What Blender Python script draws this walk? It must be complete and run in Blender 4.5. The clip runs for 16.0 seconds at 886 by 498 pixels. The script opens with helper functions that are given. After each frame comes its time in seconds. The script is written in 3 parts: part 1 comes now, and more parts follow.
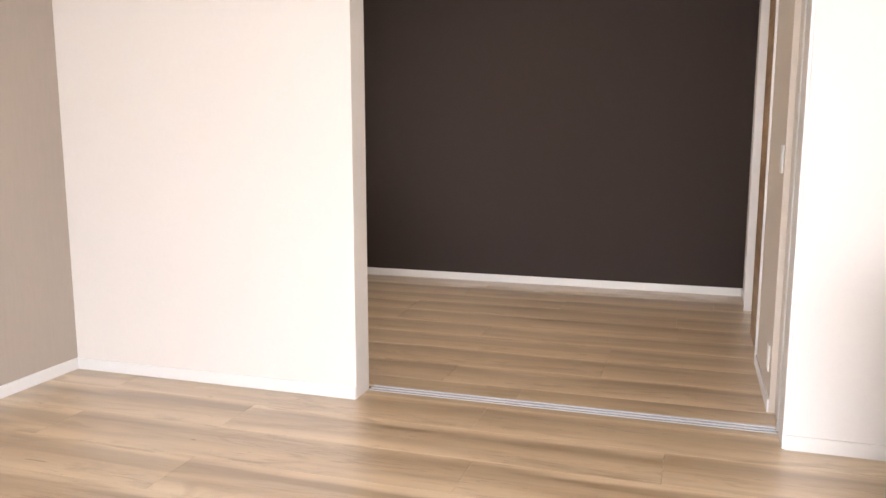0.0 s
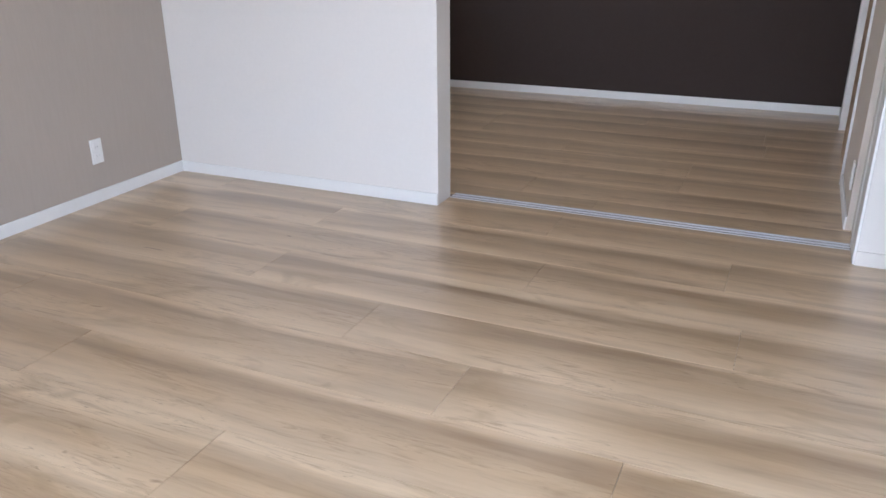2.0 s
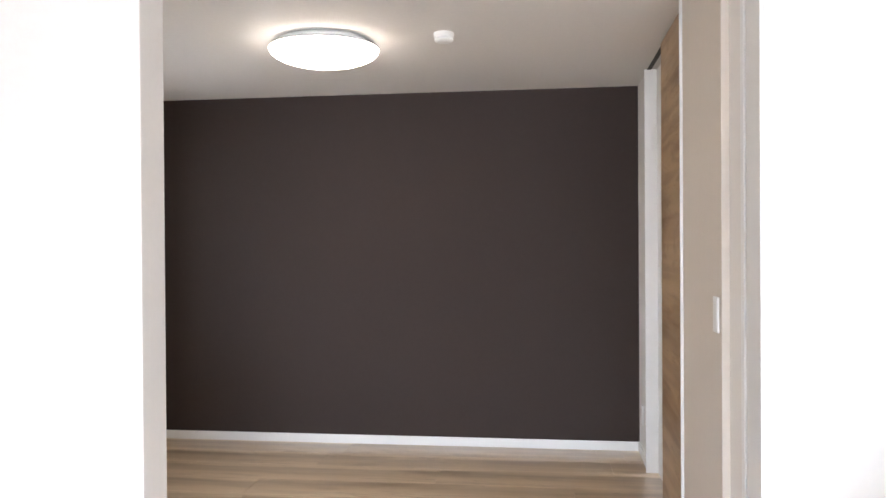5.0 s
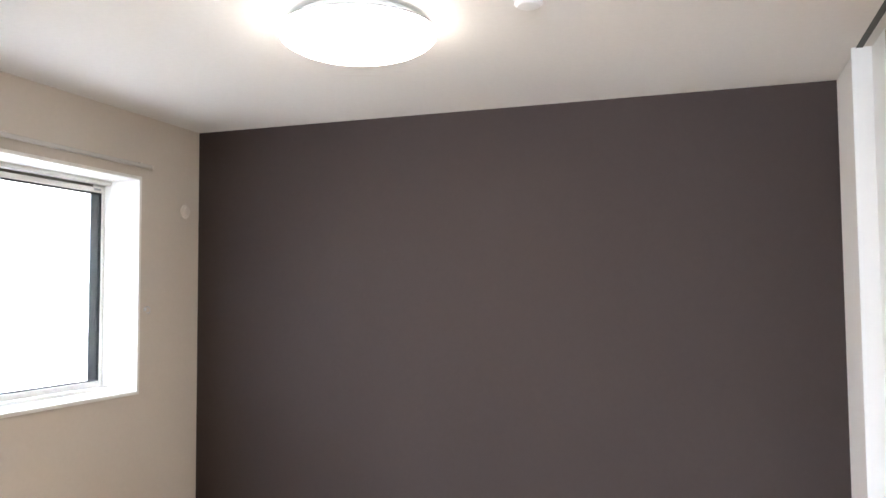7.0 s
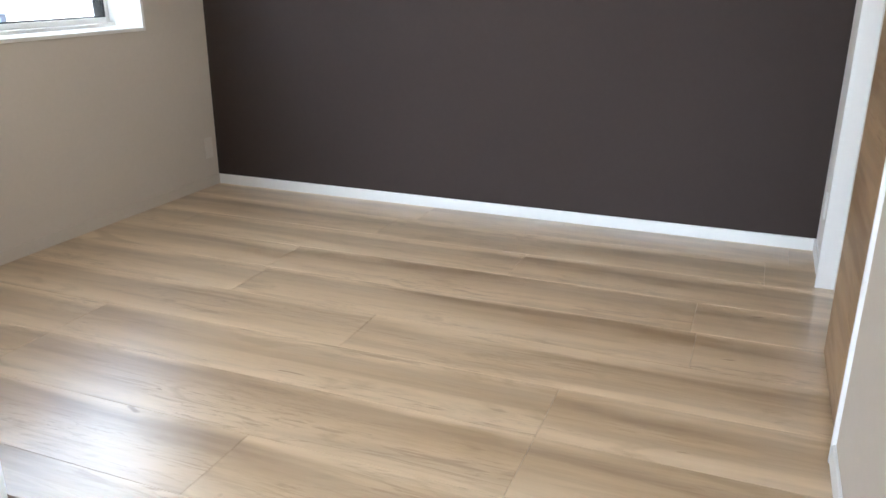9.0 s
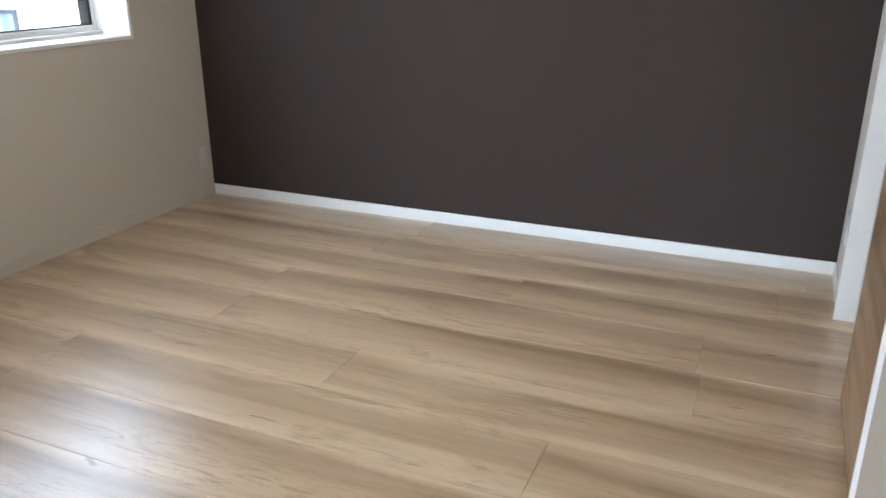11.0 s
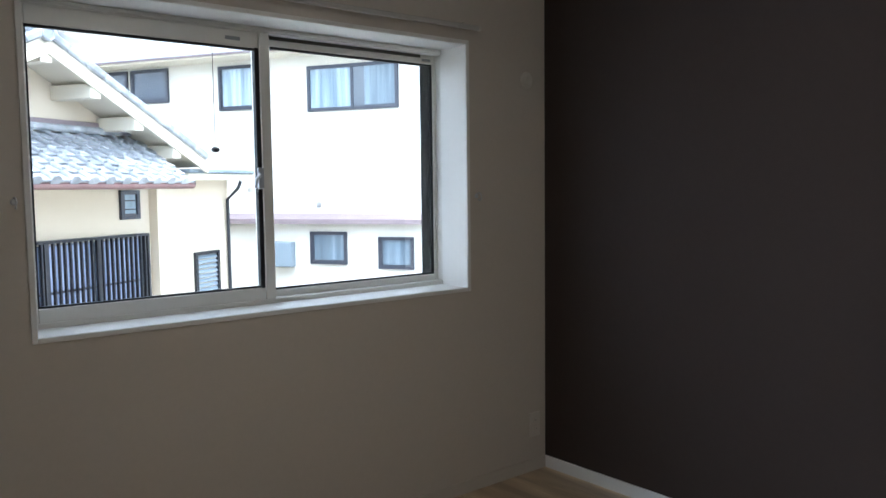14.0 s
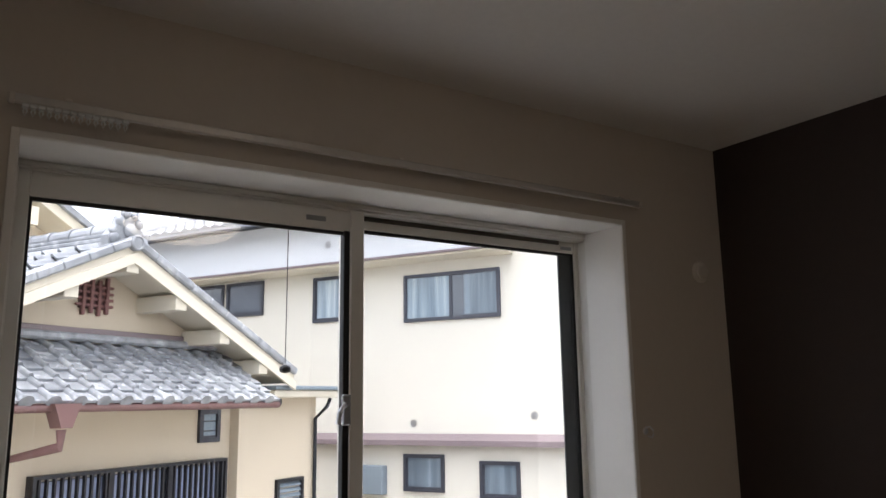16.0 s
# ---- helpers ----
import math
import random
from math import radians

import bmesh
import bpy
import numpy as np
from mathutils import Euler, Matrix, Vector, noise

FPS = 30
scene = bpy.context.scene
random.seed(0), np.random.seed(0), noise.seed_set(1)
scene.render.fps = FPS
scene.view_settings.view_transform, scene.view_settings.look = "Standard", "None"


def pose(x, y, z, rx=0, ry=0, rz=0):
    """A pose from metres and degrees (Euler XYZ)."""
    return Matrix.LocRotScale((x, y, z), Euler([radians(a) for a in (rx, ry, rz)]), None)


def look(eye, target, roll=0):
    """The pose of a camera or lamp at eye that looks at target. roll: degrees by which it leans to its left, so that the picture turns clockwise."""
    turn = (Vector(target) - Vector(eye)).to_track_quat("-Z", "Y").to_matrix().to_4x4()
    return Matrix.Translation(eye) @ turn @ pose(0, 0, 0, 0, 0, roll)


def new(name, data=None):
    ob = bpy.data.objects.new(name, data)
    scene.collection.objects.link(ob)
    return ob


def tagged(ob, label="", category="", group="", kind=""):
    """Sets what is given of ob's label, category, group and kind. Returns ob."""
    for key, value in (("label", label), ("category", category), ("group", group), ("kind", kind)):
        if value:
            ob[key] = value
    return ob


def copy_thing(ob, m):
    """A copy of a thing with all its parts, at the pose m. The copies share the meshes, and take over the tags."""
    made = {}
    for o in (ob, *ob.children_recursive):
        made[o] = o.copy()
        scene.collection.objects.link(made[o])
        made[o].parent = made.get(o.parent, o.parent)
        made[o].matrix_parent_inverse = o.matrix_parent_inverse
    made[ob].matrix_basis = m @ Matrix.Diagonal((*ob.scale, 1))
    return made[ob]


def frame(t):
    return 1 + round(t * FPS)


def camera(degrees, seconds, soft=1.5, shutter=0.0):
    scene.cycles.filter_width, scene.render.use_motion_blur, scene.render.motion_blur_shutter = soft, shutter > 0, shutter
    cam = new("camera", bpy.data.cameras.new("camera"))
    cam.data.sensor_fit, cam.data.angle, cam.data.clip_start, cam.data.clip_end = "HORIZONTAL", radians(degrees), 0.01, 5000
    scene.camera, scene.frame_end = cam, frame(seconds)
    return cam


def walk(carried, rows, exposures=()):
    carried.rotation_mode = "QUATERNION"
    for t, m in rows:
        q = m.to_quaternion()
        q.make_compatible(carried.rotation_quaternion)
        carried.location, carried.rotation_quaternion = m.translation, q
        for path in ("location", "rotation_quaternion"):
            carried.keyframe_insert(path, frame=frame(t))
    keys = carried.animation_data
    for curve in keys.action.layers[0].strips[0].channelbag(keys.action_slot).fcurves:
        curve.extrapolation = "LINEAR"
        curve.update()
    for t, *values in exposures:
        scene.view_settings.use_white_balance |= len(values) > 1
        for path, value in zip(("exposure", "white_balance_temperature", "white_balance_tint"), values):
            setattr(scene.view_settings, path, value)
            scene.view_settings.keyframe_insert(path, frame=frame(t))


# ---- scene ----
cam = camera(58.7, 16.0)
PATH = [
    (0, (1.46, -3.259, 1.259), (0.862, -1.375, 0.955), -0.0),
    (0.5, (1.495, -3.32, 1.166), (0.909, -1.5, 0.578), -0.5),
    (1, (1.509, -3.343, 1.196), (0.944, -1.6, 0.395), -0.3),
    (1.2, (1.512, -3.35, 1.201), (0.93, -1.628, 0.367), -0.5),
    (1.5, (1.506, -3.327, 1.229), (0.882, -1.632, 0.371), -0.5),
    (2, (1.536, -3.367, 1.257), (0.776, -1.675, 0.51), -0.4),
    (2.5, (1.561, -3.398, 1.25), (0.673, -1.653, 0.841), -0.2),
    (3, (1.536, -3.342, 1.321), (0.712, -1.537, 1.069), 0.6),
    (3.5, (1.51, -3.195, 1.278), (0.908, -1.298, 1.081), -0.1),
    (4, (1.41, -2.953, 1.307), (1.056, -0.99, 1.162), 0.1),
    (4.2, (1.374, -2.838, 1.328), (1.073, -0.864, 1.201), -0.3),
    (6.3, (1.15, -1.359, 1.406), (0.904, 0.622, 1.542), -0.2),
    (6.5, (1.17, -1.214, 1.42), (0.848, 0.755, 1.548), -0.4),
    (7, (1.273, -0.902, 1.448), (0.641, 0.992, 1.562), -0.4),
    (7.5, (1.315, -0.798, 1.431), (0.578, 1.06, 1.508), 0.7),
    (8, (1.486, -0.693, 1.327), (0.667, 1.125, 1.169), -0.1),
    (8.5, (1.541, -0.804, 1.236), (0.731, 0.967, 0.782), 0.1),
    (9, (1.526, -0.913, 1.236), (0.826, 0.839, 0.573), 0.1),
    (9.2, (1.533, -0.924, 1.247), (0.864, 0.813, 0.515), -0.1),
    (11.3, (1.563, -0.533, 1.345), (0.768, 1.175, 0.674), -0.3),
    (11.5, (1.6, -0.431, 1.364), (0.755, 1.277, 0.755), -0.3),
    (12, (1.439, -0.101, 1.402), (0.545, 1.64, 0.991), -0.3),
    (12.5, (1.294, 0.129, 1.436), (0.412, 1.904, 1.163), -0.3),
    (13, (1.194, 0.172, 1.465), (0.23, 1.912, 1.26), -0.2),
    (13.5, (1.208, 0.155, 1.424), (-0.059, 1.694, 1.262), -0.5),
    (14, (1.172, 0.116, 1.419), (-0.369, 1.382, 1.263), -0.7),
    (14.5, (1.115, 0.126, 1.462), (-0.557, 1.216, 1.331), -0.7),
    (15, (0.965, 0.175, 1.478), (-0.722, 1.215, 1.745), -0.6),
    (15.5, (0.669, 0.355, 1.494), (-0.998, 1.391, 1.878), -0.8),
    (16, (0.32, 0.564, 1.484), (-1.327, 1.633, 1.862), -0.8),
]
# seconds, stops, white balance
EXPOSURE = [
    (0.0, 2.97, 6650, 18), (0.5, 2.76, 6250, 14), (1.0, 2.42, 5900, 13), (1.5, 2.35, 5600, 13), (2.0, 2.34, 5530, 14),
    (2.5, 2.42, 5750, 14), (3.0, 2.68, 5750, 13), (3.5, 2.36, 5750, 13), (4.0, 2.34, 5950, 13), (4.2, 2.43, 5950, 13),
    (6.3, 4.10, 5700, 11), (6.5, 4.10, 5700, 11), (7.0, 3.86, 5650, 10), (7.5, 3.72, 5650, 10), (8.0, 3.68, 5650, 9),
    (8.5, 3.75, 5650, 6), (9.0, 3.44, 5430, 6), (9.2, 3.42, 5430, 6), (11.3, 3.21, 5430, 6), (11.5, 3.31, 5430, 6),
    (12.0, 3.88, 5700, 7), (12.5, 4.40, 5750, 9), (13.0, 4.36, 5700, 8), (13.5, 3.52, 5650, 9), (13.7, 3.05, 5550, 7),
    (14.0, 1.82, 5400, 5), (14.5, 1.25, 5480, 6), (15.0, 0.92, 5760, 9), (15.5, 0.86, 6120, 12), (16.0, 0.85, 6350, 14),
]
walk(cam, [(t, look(eye, target, roll)) for t, eye, target, roll in PATH],
     exposures=EXPOSURE)

# ---- world, sun, large lights ----
world = bpy.data.worlds.new("overcast_sky")
scene.world = world
world.use_nodes = True
wn, wl = world.node_tree.nodes, world.node_tree.links
sky = wn.new("ShaderNodeTexSky")
sky.sky_type, sky.sun_disc = "NISHITA", False
sky.sun_elevation, sky.sun_rotation = radians(76), radians(115)
sky.air_density, sky.dust_density, sky.ozone_density = 1.0, 4.0, 1.0
soften = wn.new("ShaderNodeHueSaturation")
soften.inputs["Saturation"].default_value, soften.inputs["Value"].default_value = 0.28, 2.6
wl.new(sky.outputs[0], soften.inputs["Color"])
wl.new(soften.outputs[0], wn["Background"].inputs["Color"])
wn["Background"].inputs["Strength"].default_value = 0.15

sun = new("sun", bpy.data.lights.new("sun", "SUN"))
sun.data.energy, sun.data.angle, sun.data.color = 0.5, radians(40), (1.0, 0.97, 0.93)
sun.matrix_world = look((3.15, -1.47, 14), (0, 0, 0))

sky_in = new("window_light", bpy.data.lights.new("window_light", "AREA"))
sky_in.data.shape, sky_in.data.size, sky_in.data.size_y = "RECTANGLE", 2.3, 1.9
sky_in.data.energy, sky_in.data.color = 18, (0.88, 0.95, 1.0)
sky_in.matrix_world = look((1.6, -4.86, 1.05), (1.6, -2.95, 0.0))


# ---- materials ----
def material(name):
    m = bpy.data.materials.new(name)
    m.use_nodes = True
    n, l = m.node_tree.nodes, m.node_tree.links
    return m, n, l, n["Principled BSDF"]


def mapped(n, l, scale, source="Object", shift=False):
    """Texture coordinates, stretched; shift: moved by the object's random number."""
    tc, mp = n.new("ShaderNodeTexCoord"), n.new("ShaderNodeMapping")
    mp.inputs["Scale"].default_value = scale
    l.new(tc.outputs[source], mp.inputs["Vector"])
    if shift:
        oi, ml = n.new("ShaderNodeObjectInfo"), n.new("ShaderNodeVectorMath")
        ml.operation = "MULTIPLY"
        ml.inputs[1].default_value = (37.0, 91.0, 13.0)
        l.new(oi.outputs["Random"], ml.inputs[0])
        l.new(ml.outputs[0], mp.inputs["Location"])
    return mp.outputs[0]


def noise_tex(n, l, vec, scale, detail=4.0, rough=0.55, distort=0.0):
    t = n.new("ShaderNodeTexNoise")
    t.inputs["Scale"].default_value, t.inputs["Detail"].default_value = scale, detail
    t.inputs["Roughness"].default_value, t.inputs["Distortion"].default_value = rough, distort
    l.new(vec, t.inputs["Vector"])
    return t.outputs["Fac"]


def ramp(n, l, fac, stops):
    r = n.new("ShaderNodeValToRGB")
    while len(r.color_ramp.elements) < len(stops):
        r.color_ramp.elements.new(0.5)
    for e, (p, c) in zip(r.color_ramp.elements, stops):
        e.position, e.color = p, (*c, 1)
    l.new(fac, r.inputs["Fac"])
    return r.outputs["Color"]


def mixed(n, l, a, b, fac, mode="MIX"):
    m = n.new("ShaderNodeMix")
    m.data_type, m.blend_type = "RGBA", mode
    for sock, v in ((m.inputs[6], a), (m.inputs[7], b), (m.inputs[0], fac)):
        if hasattr(v, "is_output"):
            l.new(v, sock)
        elif sock.type == "RGBA":
            sock.default_value = (*v, 1)
        else:
            sock.default_value = v
    return m.outputs[2]


def bump(n, l, height, bsdf, strength, distance=0.002):
    b = n.new("ShaderNodeBump")
    b.inputs["Strength"].default_value, b.inputs["Distance"].default_value = strength, distance
    l.new(height, b.inputs["Height"])
    l.new(b.outputs[0], bsdf.inputs["Normal"])


def plain(name, color, rough=0.5, metal=0.0, vary=0.06, grain=60.0, relief=0.0, coat=0.0):
    """A painted or moulded surface with slight unevenness at two scales."""
    m, n, l, b = material(name)
    v = mapped(n, l, (1, 1, 1))
    big, small = noise_tex(n, l, v, 1.7, 3), noise_tex(n, l, v, grain, 5)
    dark = tuple(c * (1 - vary) for c in color)
    light = tuple(min(1, c * (1 + vary)) for c in color)
    c1 = ramp(n, l, big, [(0.3, dark), (0.7, light)])
    c2 = ramp(n, l, small, [(0.3, tuple(c * (1 - vary * 0.6) for c in color)), (0.7, light)])
    l.new(mixed(n, l, c1, c2, 0.5), b.inputs["Base Color"])
    r = n.new("ShaderNodeMapRange")
    r.inputs["To Min"].default_value, r.inputs["To Max"].default_value = rough * 0.85, min(1, rough * 1.15)
    l.new(small, r.inputs["Value"])
    l.new(r.outputs[0], b.inputs["Roughness"])
    b.inputs["Metallic"].default_value, b.inputs["Coat Weight"].default_value = metal, coat
    if relief:
        bump(n, l, small, b, relief, 0.001)
    return m


def wallpaper(name, color, fibre=(1, 1, 1), vary=0.04, relief=0.25, rough=0.75, spec=0.3):
    """Embossed vinyl wallpaper; fibre stretches the weave."""
    m, n, l, b = material(name)
    v = mapped(n, l, (1, 1, 1))
    w = mapped(n, l, fibre)
    big = noise_tex(n, l, v, 1.1, 3)
    weave = noise_tex(n, l, w, 160.0, 4, 0.65)
    mid = noise_tex(n, l, w, 45.0, 3)
    c1 = ramp(n, l, big, [(0.3, tuple(c * (1 - vary * 0.5) for c in color)), (0.7, color)])
    c2 = ramp(n, l, mid, [(0.32, tuple(c * (1 - vary * 2) for c in color)), (0.68, tuple(min(1, c * (1 + vary)) for c in color))])
    l.new(mixed(n, l, c1, c2, 0.5), b.inputs["Base Color"])
    b.inputs["Roughness"].default_value = rough
    b.inputs["Specular IOR Level"].default_value = spec
    bump(n, l, weave, b, relief, 0.0012)
    return m


def oak(name, tint, along, rough=0.33, shift=True, streak=1.0, coat=0.0, strip=0.0):
    """Printed oak laminate, its grain along the axis 'along' (0, 1 or 2).
    'strip' is the width over which the print runs from brown to pale."""
    m, n, l, b = material(name)

    def stretch(a, across):
        s = [across] * 3
        s[along] = a
        return mapped(n, l, s, shift=shift)

    def math_node(op, a, b2=None):
        q = n.new("ShaderNodeMath")
        q.operation = op
        for k, x in enumerate((a, b2)):
            if isinstance(x, (int, float)):
                q.inputs[k].default_value = x
            elif x is not None:
                l.new(x, q.inputs[k])
        return q.outputs[0]

    def times(k):
        return tuple(min(1, c * k) for c in tint)

    wide = noise_tex(n, l, stretch(0.9, 4.0), 1.0, 1.0, 0.5, 0.4)
    band = noise_tex(n, l, stretch(1.0, 13.0), 1.0, 1.5, 0.5, 0.5)
    fine = noise_tex(n, l, stretch(4.0, 45.0), 1.0, 3, 0.55, 1.6)
    pore = noise_tex(n, l, stretch(9.0, 420.0), 1.0, 3, 0.6)
    fleck = noise_tex(n, l, stretch(9.0, 60.0), 1.0, 3, 0.6, 2.0)
    patch = noise_tex(n, l, stretch(1.6, 6.0), 1.0, 2, 0.5)
    knot = noise_tex(n, l, stretch(8.0, 18.0), 1.0, 1, 0.4, 0.8)
    wisp = noise_tex(n, l, stretch(3.0, 34.0), 1.0, 4, 0.62, 2.4)
    grove = noise_tex(n, l, stretch(1.1, 5.5), 1.0, 2, 0.5, 0.5)
    cloud = noise_tex(n, l, stretch(3.0, 9.0), 1.0, 3, 0.55, 0.5)
    brown = tuple(c * k for c, k in zip(tint, (0.40, 0.325, 0.24)))
    tan = tuple(c * k for c, k in zip(tint, (0.80, 0.755, 0.67)))
    pale = tuple(min(1, c * k) for c, k in zip(tint, (1.27, 1.35, 1.46)))
    oi = n.new("ShaderNodeObjectInfo")
    if strip:
        co = n.new("ShaderNodeTexCoord")
        sep = n.new("ShaderNodeSeparateXYZ")
        l.new(co.outputs["Object"], sep.inputs[0])
        w = math_node("DIVIDE", sep.outputs[1], strip)
        w = math_node("ADD", w, 0.20)
        w = math_node("ADD", w, math_node("MULTIPLY", wide, 0.42))
        w = math_node("ADD", w, math_node("MULTIPLY", band, 0.30))
        w = math_node("ADD", w, math_node("MULTIPLY", oi.outputs["Random"], 0.16))
        w = math_node("FRACT", w)
        c = ramp(n, l, w, [(0.0, tan), (0.07, pale), (0.22, pale), (0.42, tint), (0.60, tan), (0.80, brown), (0.93, brown), (1.0, tan)])
        c = mixed(n, l, c, ramp(n, l, band, [(0.36, brown), (0.5, tint), (0.62, pale)]), 0.40)
    else:
        c = ramp(n, l, wide, [(0.39, brown), (0.47, times(0.90)), (0.53, tint), (0.61, pale)])
        c = mixed(n, l, c, ramp(n, l, band, [(0.40, brown), (0.5, tint), (0.60, pale)]), 0.42)
    c = mixed(n, l, c, ramp(n, l, cloud, [(0.32, tan), (0.68, pale)]), 0.16)
    c = mixed(n, l, c, ramp(n, l, fine, [(0.30, times(0.55)), (0.46, tint), (0.70, pale)]), 0.16 * streak)
    blot = noise_tex(n, l, stretch(2.2, 7.0), 1.0, 3, 0.55, 1.2)
    c = mixed(n, l, c, tuple(x * k for x, k in zip(tint, (0.62, 0.575, 0.47))), ramp(n, l, blot, [(0.56, (0, 0, 0)), (0.70, (0.6, 0.6, 0.6))]))
    wisps = mixed(n, l, ramp(n, l, wisp, [(0.52, (0, 0, 0)), (0.66, (0.55, 0.55, 0.55))]), ramp(n, l, grove, [(0.46, (0, 0, 0)), (0.60, (1, 1, 1))]), 1.0, "MULTIPLY")
    c = mixed(n, l, c, tuple(x * k for x, k in zip(tint, (0.50, 0.41, 0.33))), wisps)
    spots = mixed(n, l, ramp(n, l, fleck, [(0.60, (0, 0, 0)), (0.70, (0.55, 0.55, 0.55))]), ramp(n, l, patch, [(0.50, (0, 0, 0)), (0.62, (1, 1, 1))]), 1.0, "MULTIPLY")
    c = mixed(n, l, c, tuple(x * k for x, k in zip(tint, (0.40, 0.34, 0.28))), spots)
    c = mixed(n, l, c, tuple(x * k for x, k in zip(tint, (0.42, 0.33, 0.25))), ramp(n, l, knot, [(0.76, (0, 0, 0)), (0.83, (0.75, 0.75, 0.75))]))
    c = mixed(n, l, c, times(0.5), ramp(n, l, pore, [(0.62, (0, 0, 0)), (0.75, (0.05, 0.05, 0.05))]))
    tone = ramp(n, l, oi.outputs["Random"], [(0.0, (0.93, 0.915, 0.90)), (1.0, (1.0, 1.0, 1.0))])
    l.new(mixed(n, l, c, tone, 1.0, "MULTIPLY"), b.inputs["Base Color"])
    r = n.new("ShaderNodeMapRange")
    r.inputs["To Min"].default_value, r.inputs["To Max"].default_value = rough * 0.8, rough * 1.3
    l.new(fine, r.inputs["Value"])
    l.new(r.outputs[0], b.inputs["Roughness"])
    b.inputs["Coat Weight"].default_value, b.inputs["Coat Roughness"].default_value = coat, 0.29
    bump(n, l, pore, b, 0.12, 0.0006)
    return m


def glowing(name, color, strength):
    m, n, l, b = material(name)
    b.inputs["Base Color"].default_value = (*color, 1)
    b.inputs["Emission Color"].default_value = (*color, 1)
    b.inputs["Emission Strength"].default_value = strength
    b.inputs["Roughness"].default_value = 0.4
    return m


def clear_glass(name, tint=(0.96, 0.98, 0.97)):
    m, n, l, b = material(name)
    b.inputs["Base Color"].default_value = (*tint, 1)
    b.inputs["Transmission Weight"].default_value, b.inputs["Roughness"].default_value = 1.0, 0.0
    b.inputs["IOR"].default_value = 1.45
    return m


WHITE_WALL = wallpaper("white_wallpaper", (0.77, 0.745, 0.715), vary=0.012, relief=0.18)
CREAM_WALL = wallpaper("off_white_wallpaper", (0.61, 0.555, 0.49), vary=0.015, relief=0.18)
GREIGE_WALL = wallpaper("greige_fibre_wallpaper", (0.435, 0.382, 0.33), fibre=(1.6, 1.6, 0.2), vary=0.022, relief=0.3)
DARK_WALL = wallpaper("dark_brown_wallpaper", (0.0475, 0.0345, 0.0303), vary=0.03, relief=0.25, rough=0.72, spec=0.17)
CEILING = wallpaper("white_ceiling_paper", (0.76, 0.74, 0.71), vary=0.02)
TRIM = plain("white_trim", (0.80, 0.80, 0.79), 0.42, vary=0.02)
CASING = plain("white_casing", (0.81, 0.795, 0.76), 0.38, vary=0.02)
SASH = plain("white_resin_sash", (0.74, 0.725, 0.68), 0.34, vary=0.03)
GASKET = plain("black_gasket", (0.012, 0.012, 0.014), 0.6)
DARK_ALU = plain("dark_bronze_aluminium", (0.028, 0.03, 0.036), 0.4, 0.6)
ALU = plain("brushed_aluminium", (0.62, 0.64, 0.67), 0.32, 0.9, grain=200)
RAIL = plain("satin_rail", (0.74, 0.77, 0.82), 0.4, 0.35, grain=200)
SLOT = plain("dark_slot", (0.02, 0.019, 0.018), 0.7)
FLOOR = oak("light_oak_laminate", (0.597, 0.452, 0.291), 0, rough=0.36, coat=0.85, strip=0.293)
UNDER = plain("underlay", (0.16, 0.12, 0.08), 0.8)
DOOR_OAK = oak("oak_door_veneer", (0.40, 0.275, 0.16), 1, rough=0.45, streak=0.7)
PLASTIC = plain("white_plastic", (0.80, 0.80, 0.79), 0.35, vary=0.02)
GREYPLASTIC = plain("grey_plastic", (0.30, 0.31, 0.32), 0.5)
SCREEN = plain("black_screen", (0.008, 0.008, 0.010), 0.12, vary=0.0, coat=0.5)
IVORY = plain("ivory_plastic", (0.67, 0.625, 0.565), 0.5, vary=0.02)
COUNTER = plain("white_worktop", (0.80, 0.78, 0.76), 0.25, vary=0.02, grain=300)
PANEL = plain("glossy_white_panel", (0.52, 0.56, 0.59), 0.2, vary=0.01)
LAMP = glowing("lamp_diffuser", (1.0, 0.85, 0.67), 2.2)
GLASS = clear_glass("window_glass")
STUCCO = plain("cream_stucco", (0.55, 0.48, 0.375), 0.9, vary=0.06, grain=90, relief=0.5)
STUCCO_B = plain("pale_stucco", (0.60, 0.58, 0.52), 0.9, vary=0.05, grain=90, relief=0.5)
SOFFIT = plain("pale_soffit_paint", (0.58, 0.535, 0.44), 0.8, vary=0.05)
def tile_glaze(name):
    """Silver-grey fired roof tile; each tile has its own shade and smoky patches."""
    m, n, l, b = material(name)
    oi = n.new("ShaderNodeObjectInfo")
    patch = noise_tex(n, l, mapped(n, l, (1, 1, 1), shift=True), 9.0, 4, 0.6)
    grit = noise_tex(n, l, mapped(n, l, (1, 1, 1), shift=True), 120.0, 3)
    c = ramp(n, l, patch, [(0.3, (0.19, 0.20, 0.215)), (0.7, (0.36, 0.375, 0.395))])
    tone = ramp(n, l, oi.outputs["Random"], [(0.0, (0.72, 0.73, 0.75)), (0.6, (0.95, 0.95, 0.96)), (1.0, (1.15, 1.15, 1.14))])
    l.new(mixed(n, l, c, tone, 1.0, "MULTIPLY"), b.inputs["Base Color"])
    r = n.new("ShaderNodeMapRange")
    r.inputs["To Min"].default_value, r.inputs["To Max"].default_value = 0.18, 0.34
    l.new(patch, r.inputs["Value"])
    l.new(r.outputs[0], b.inputs["Roughness"])
    bump(n, l, grit, b, 0.2, 0.001)
    return m


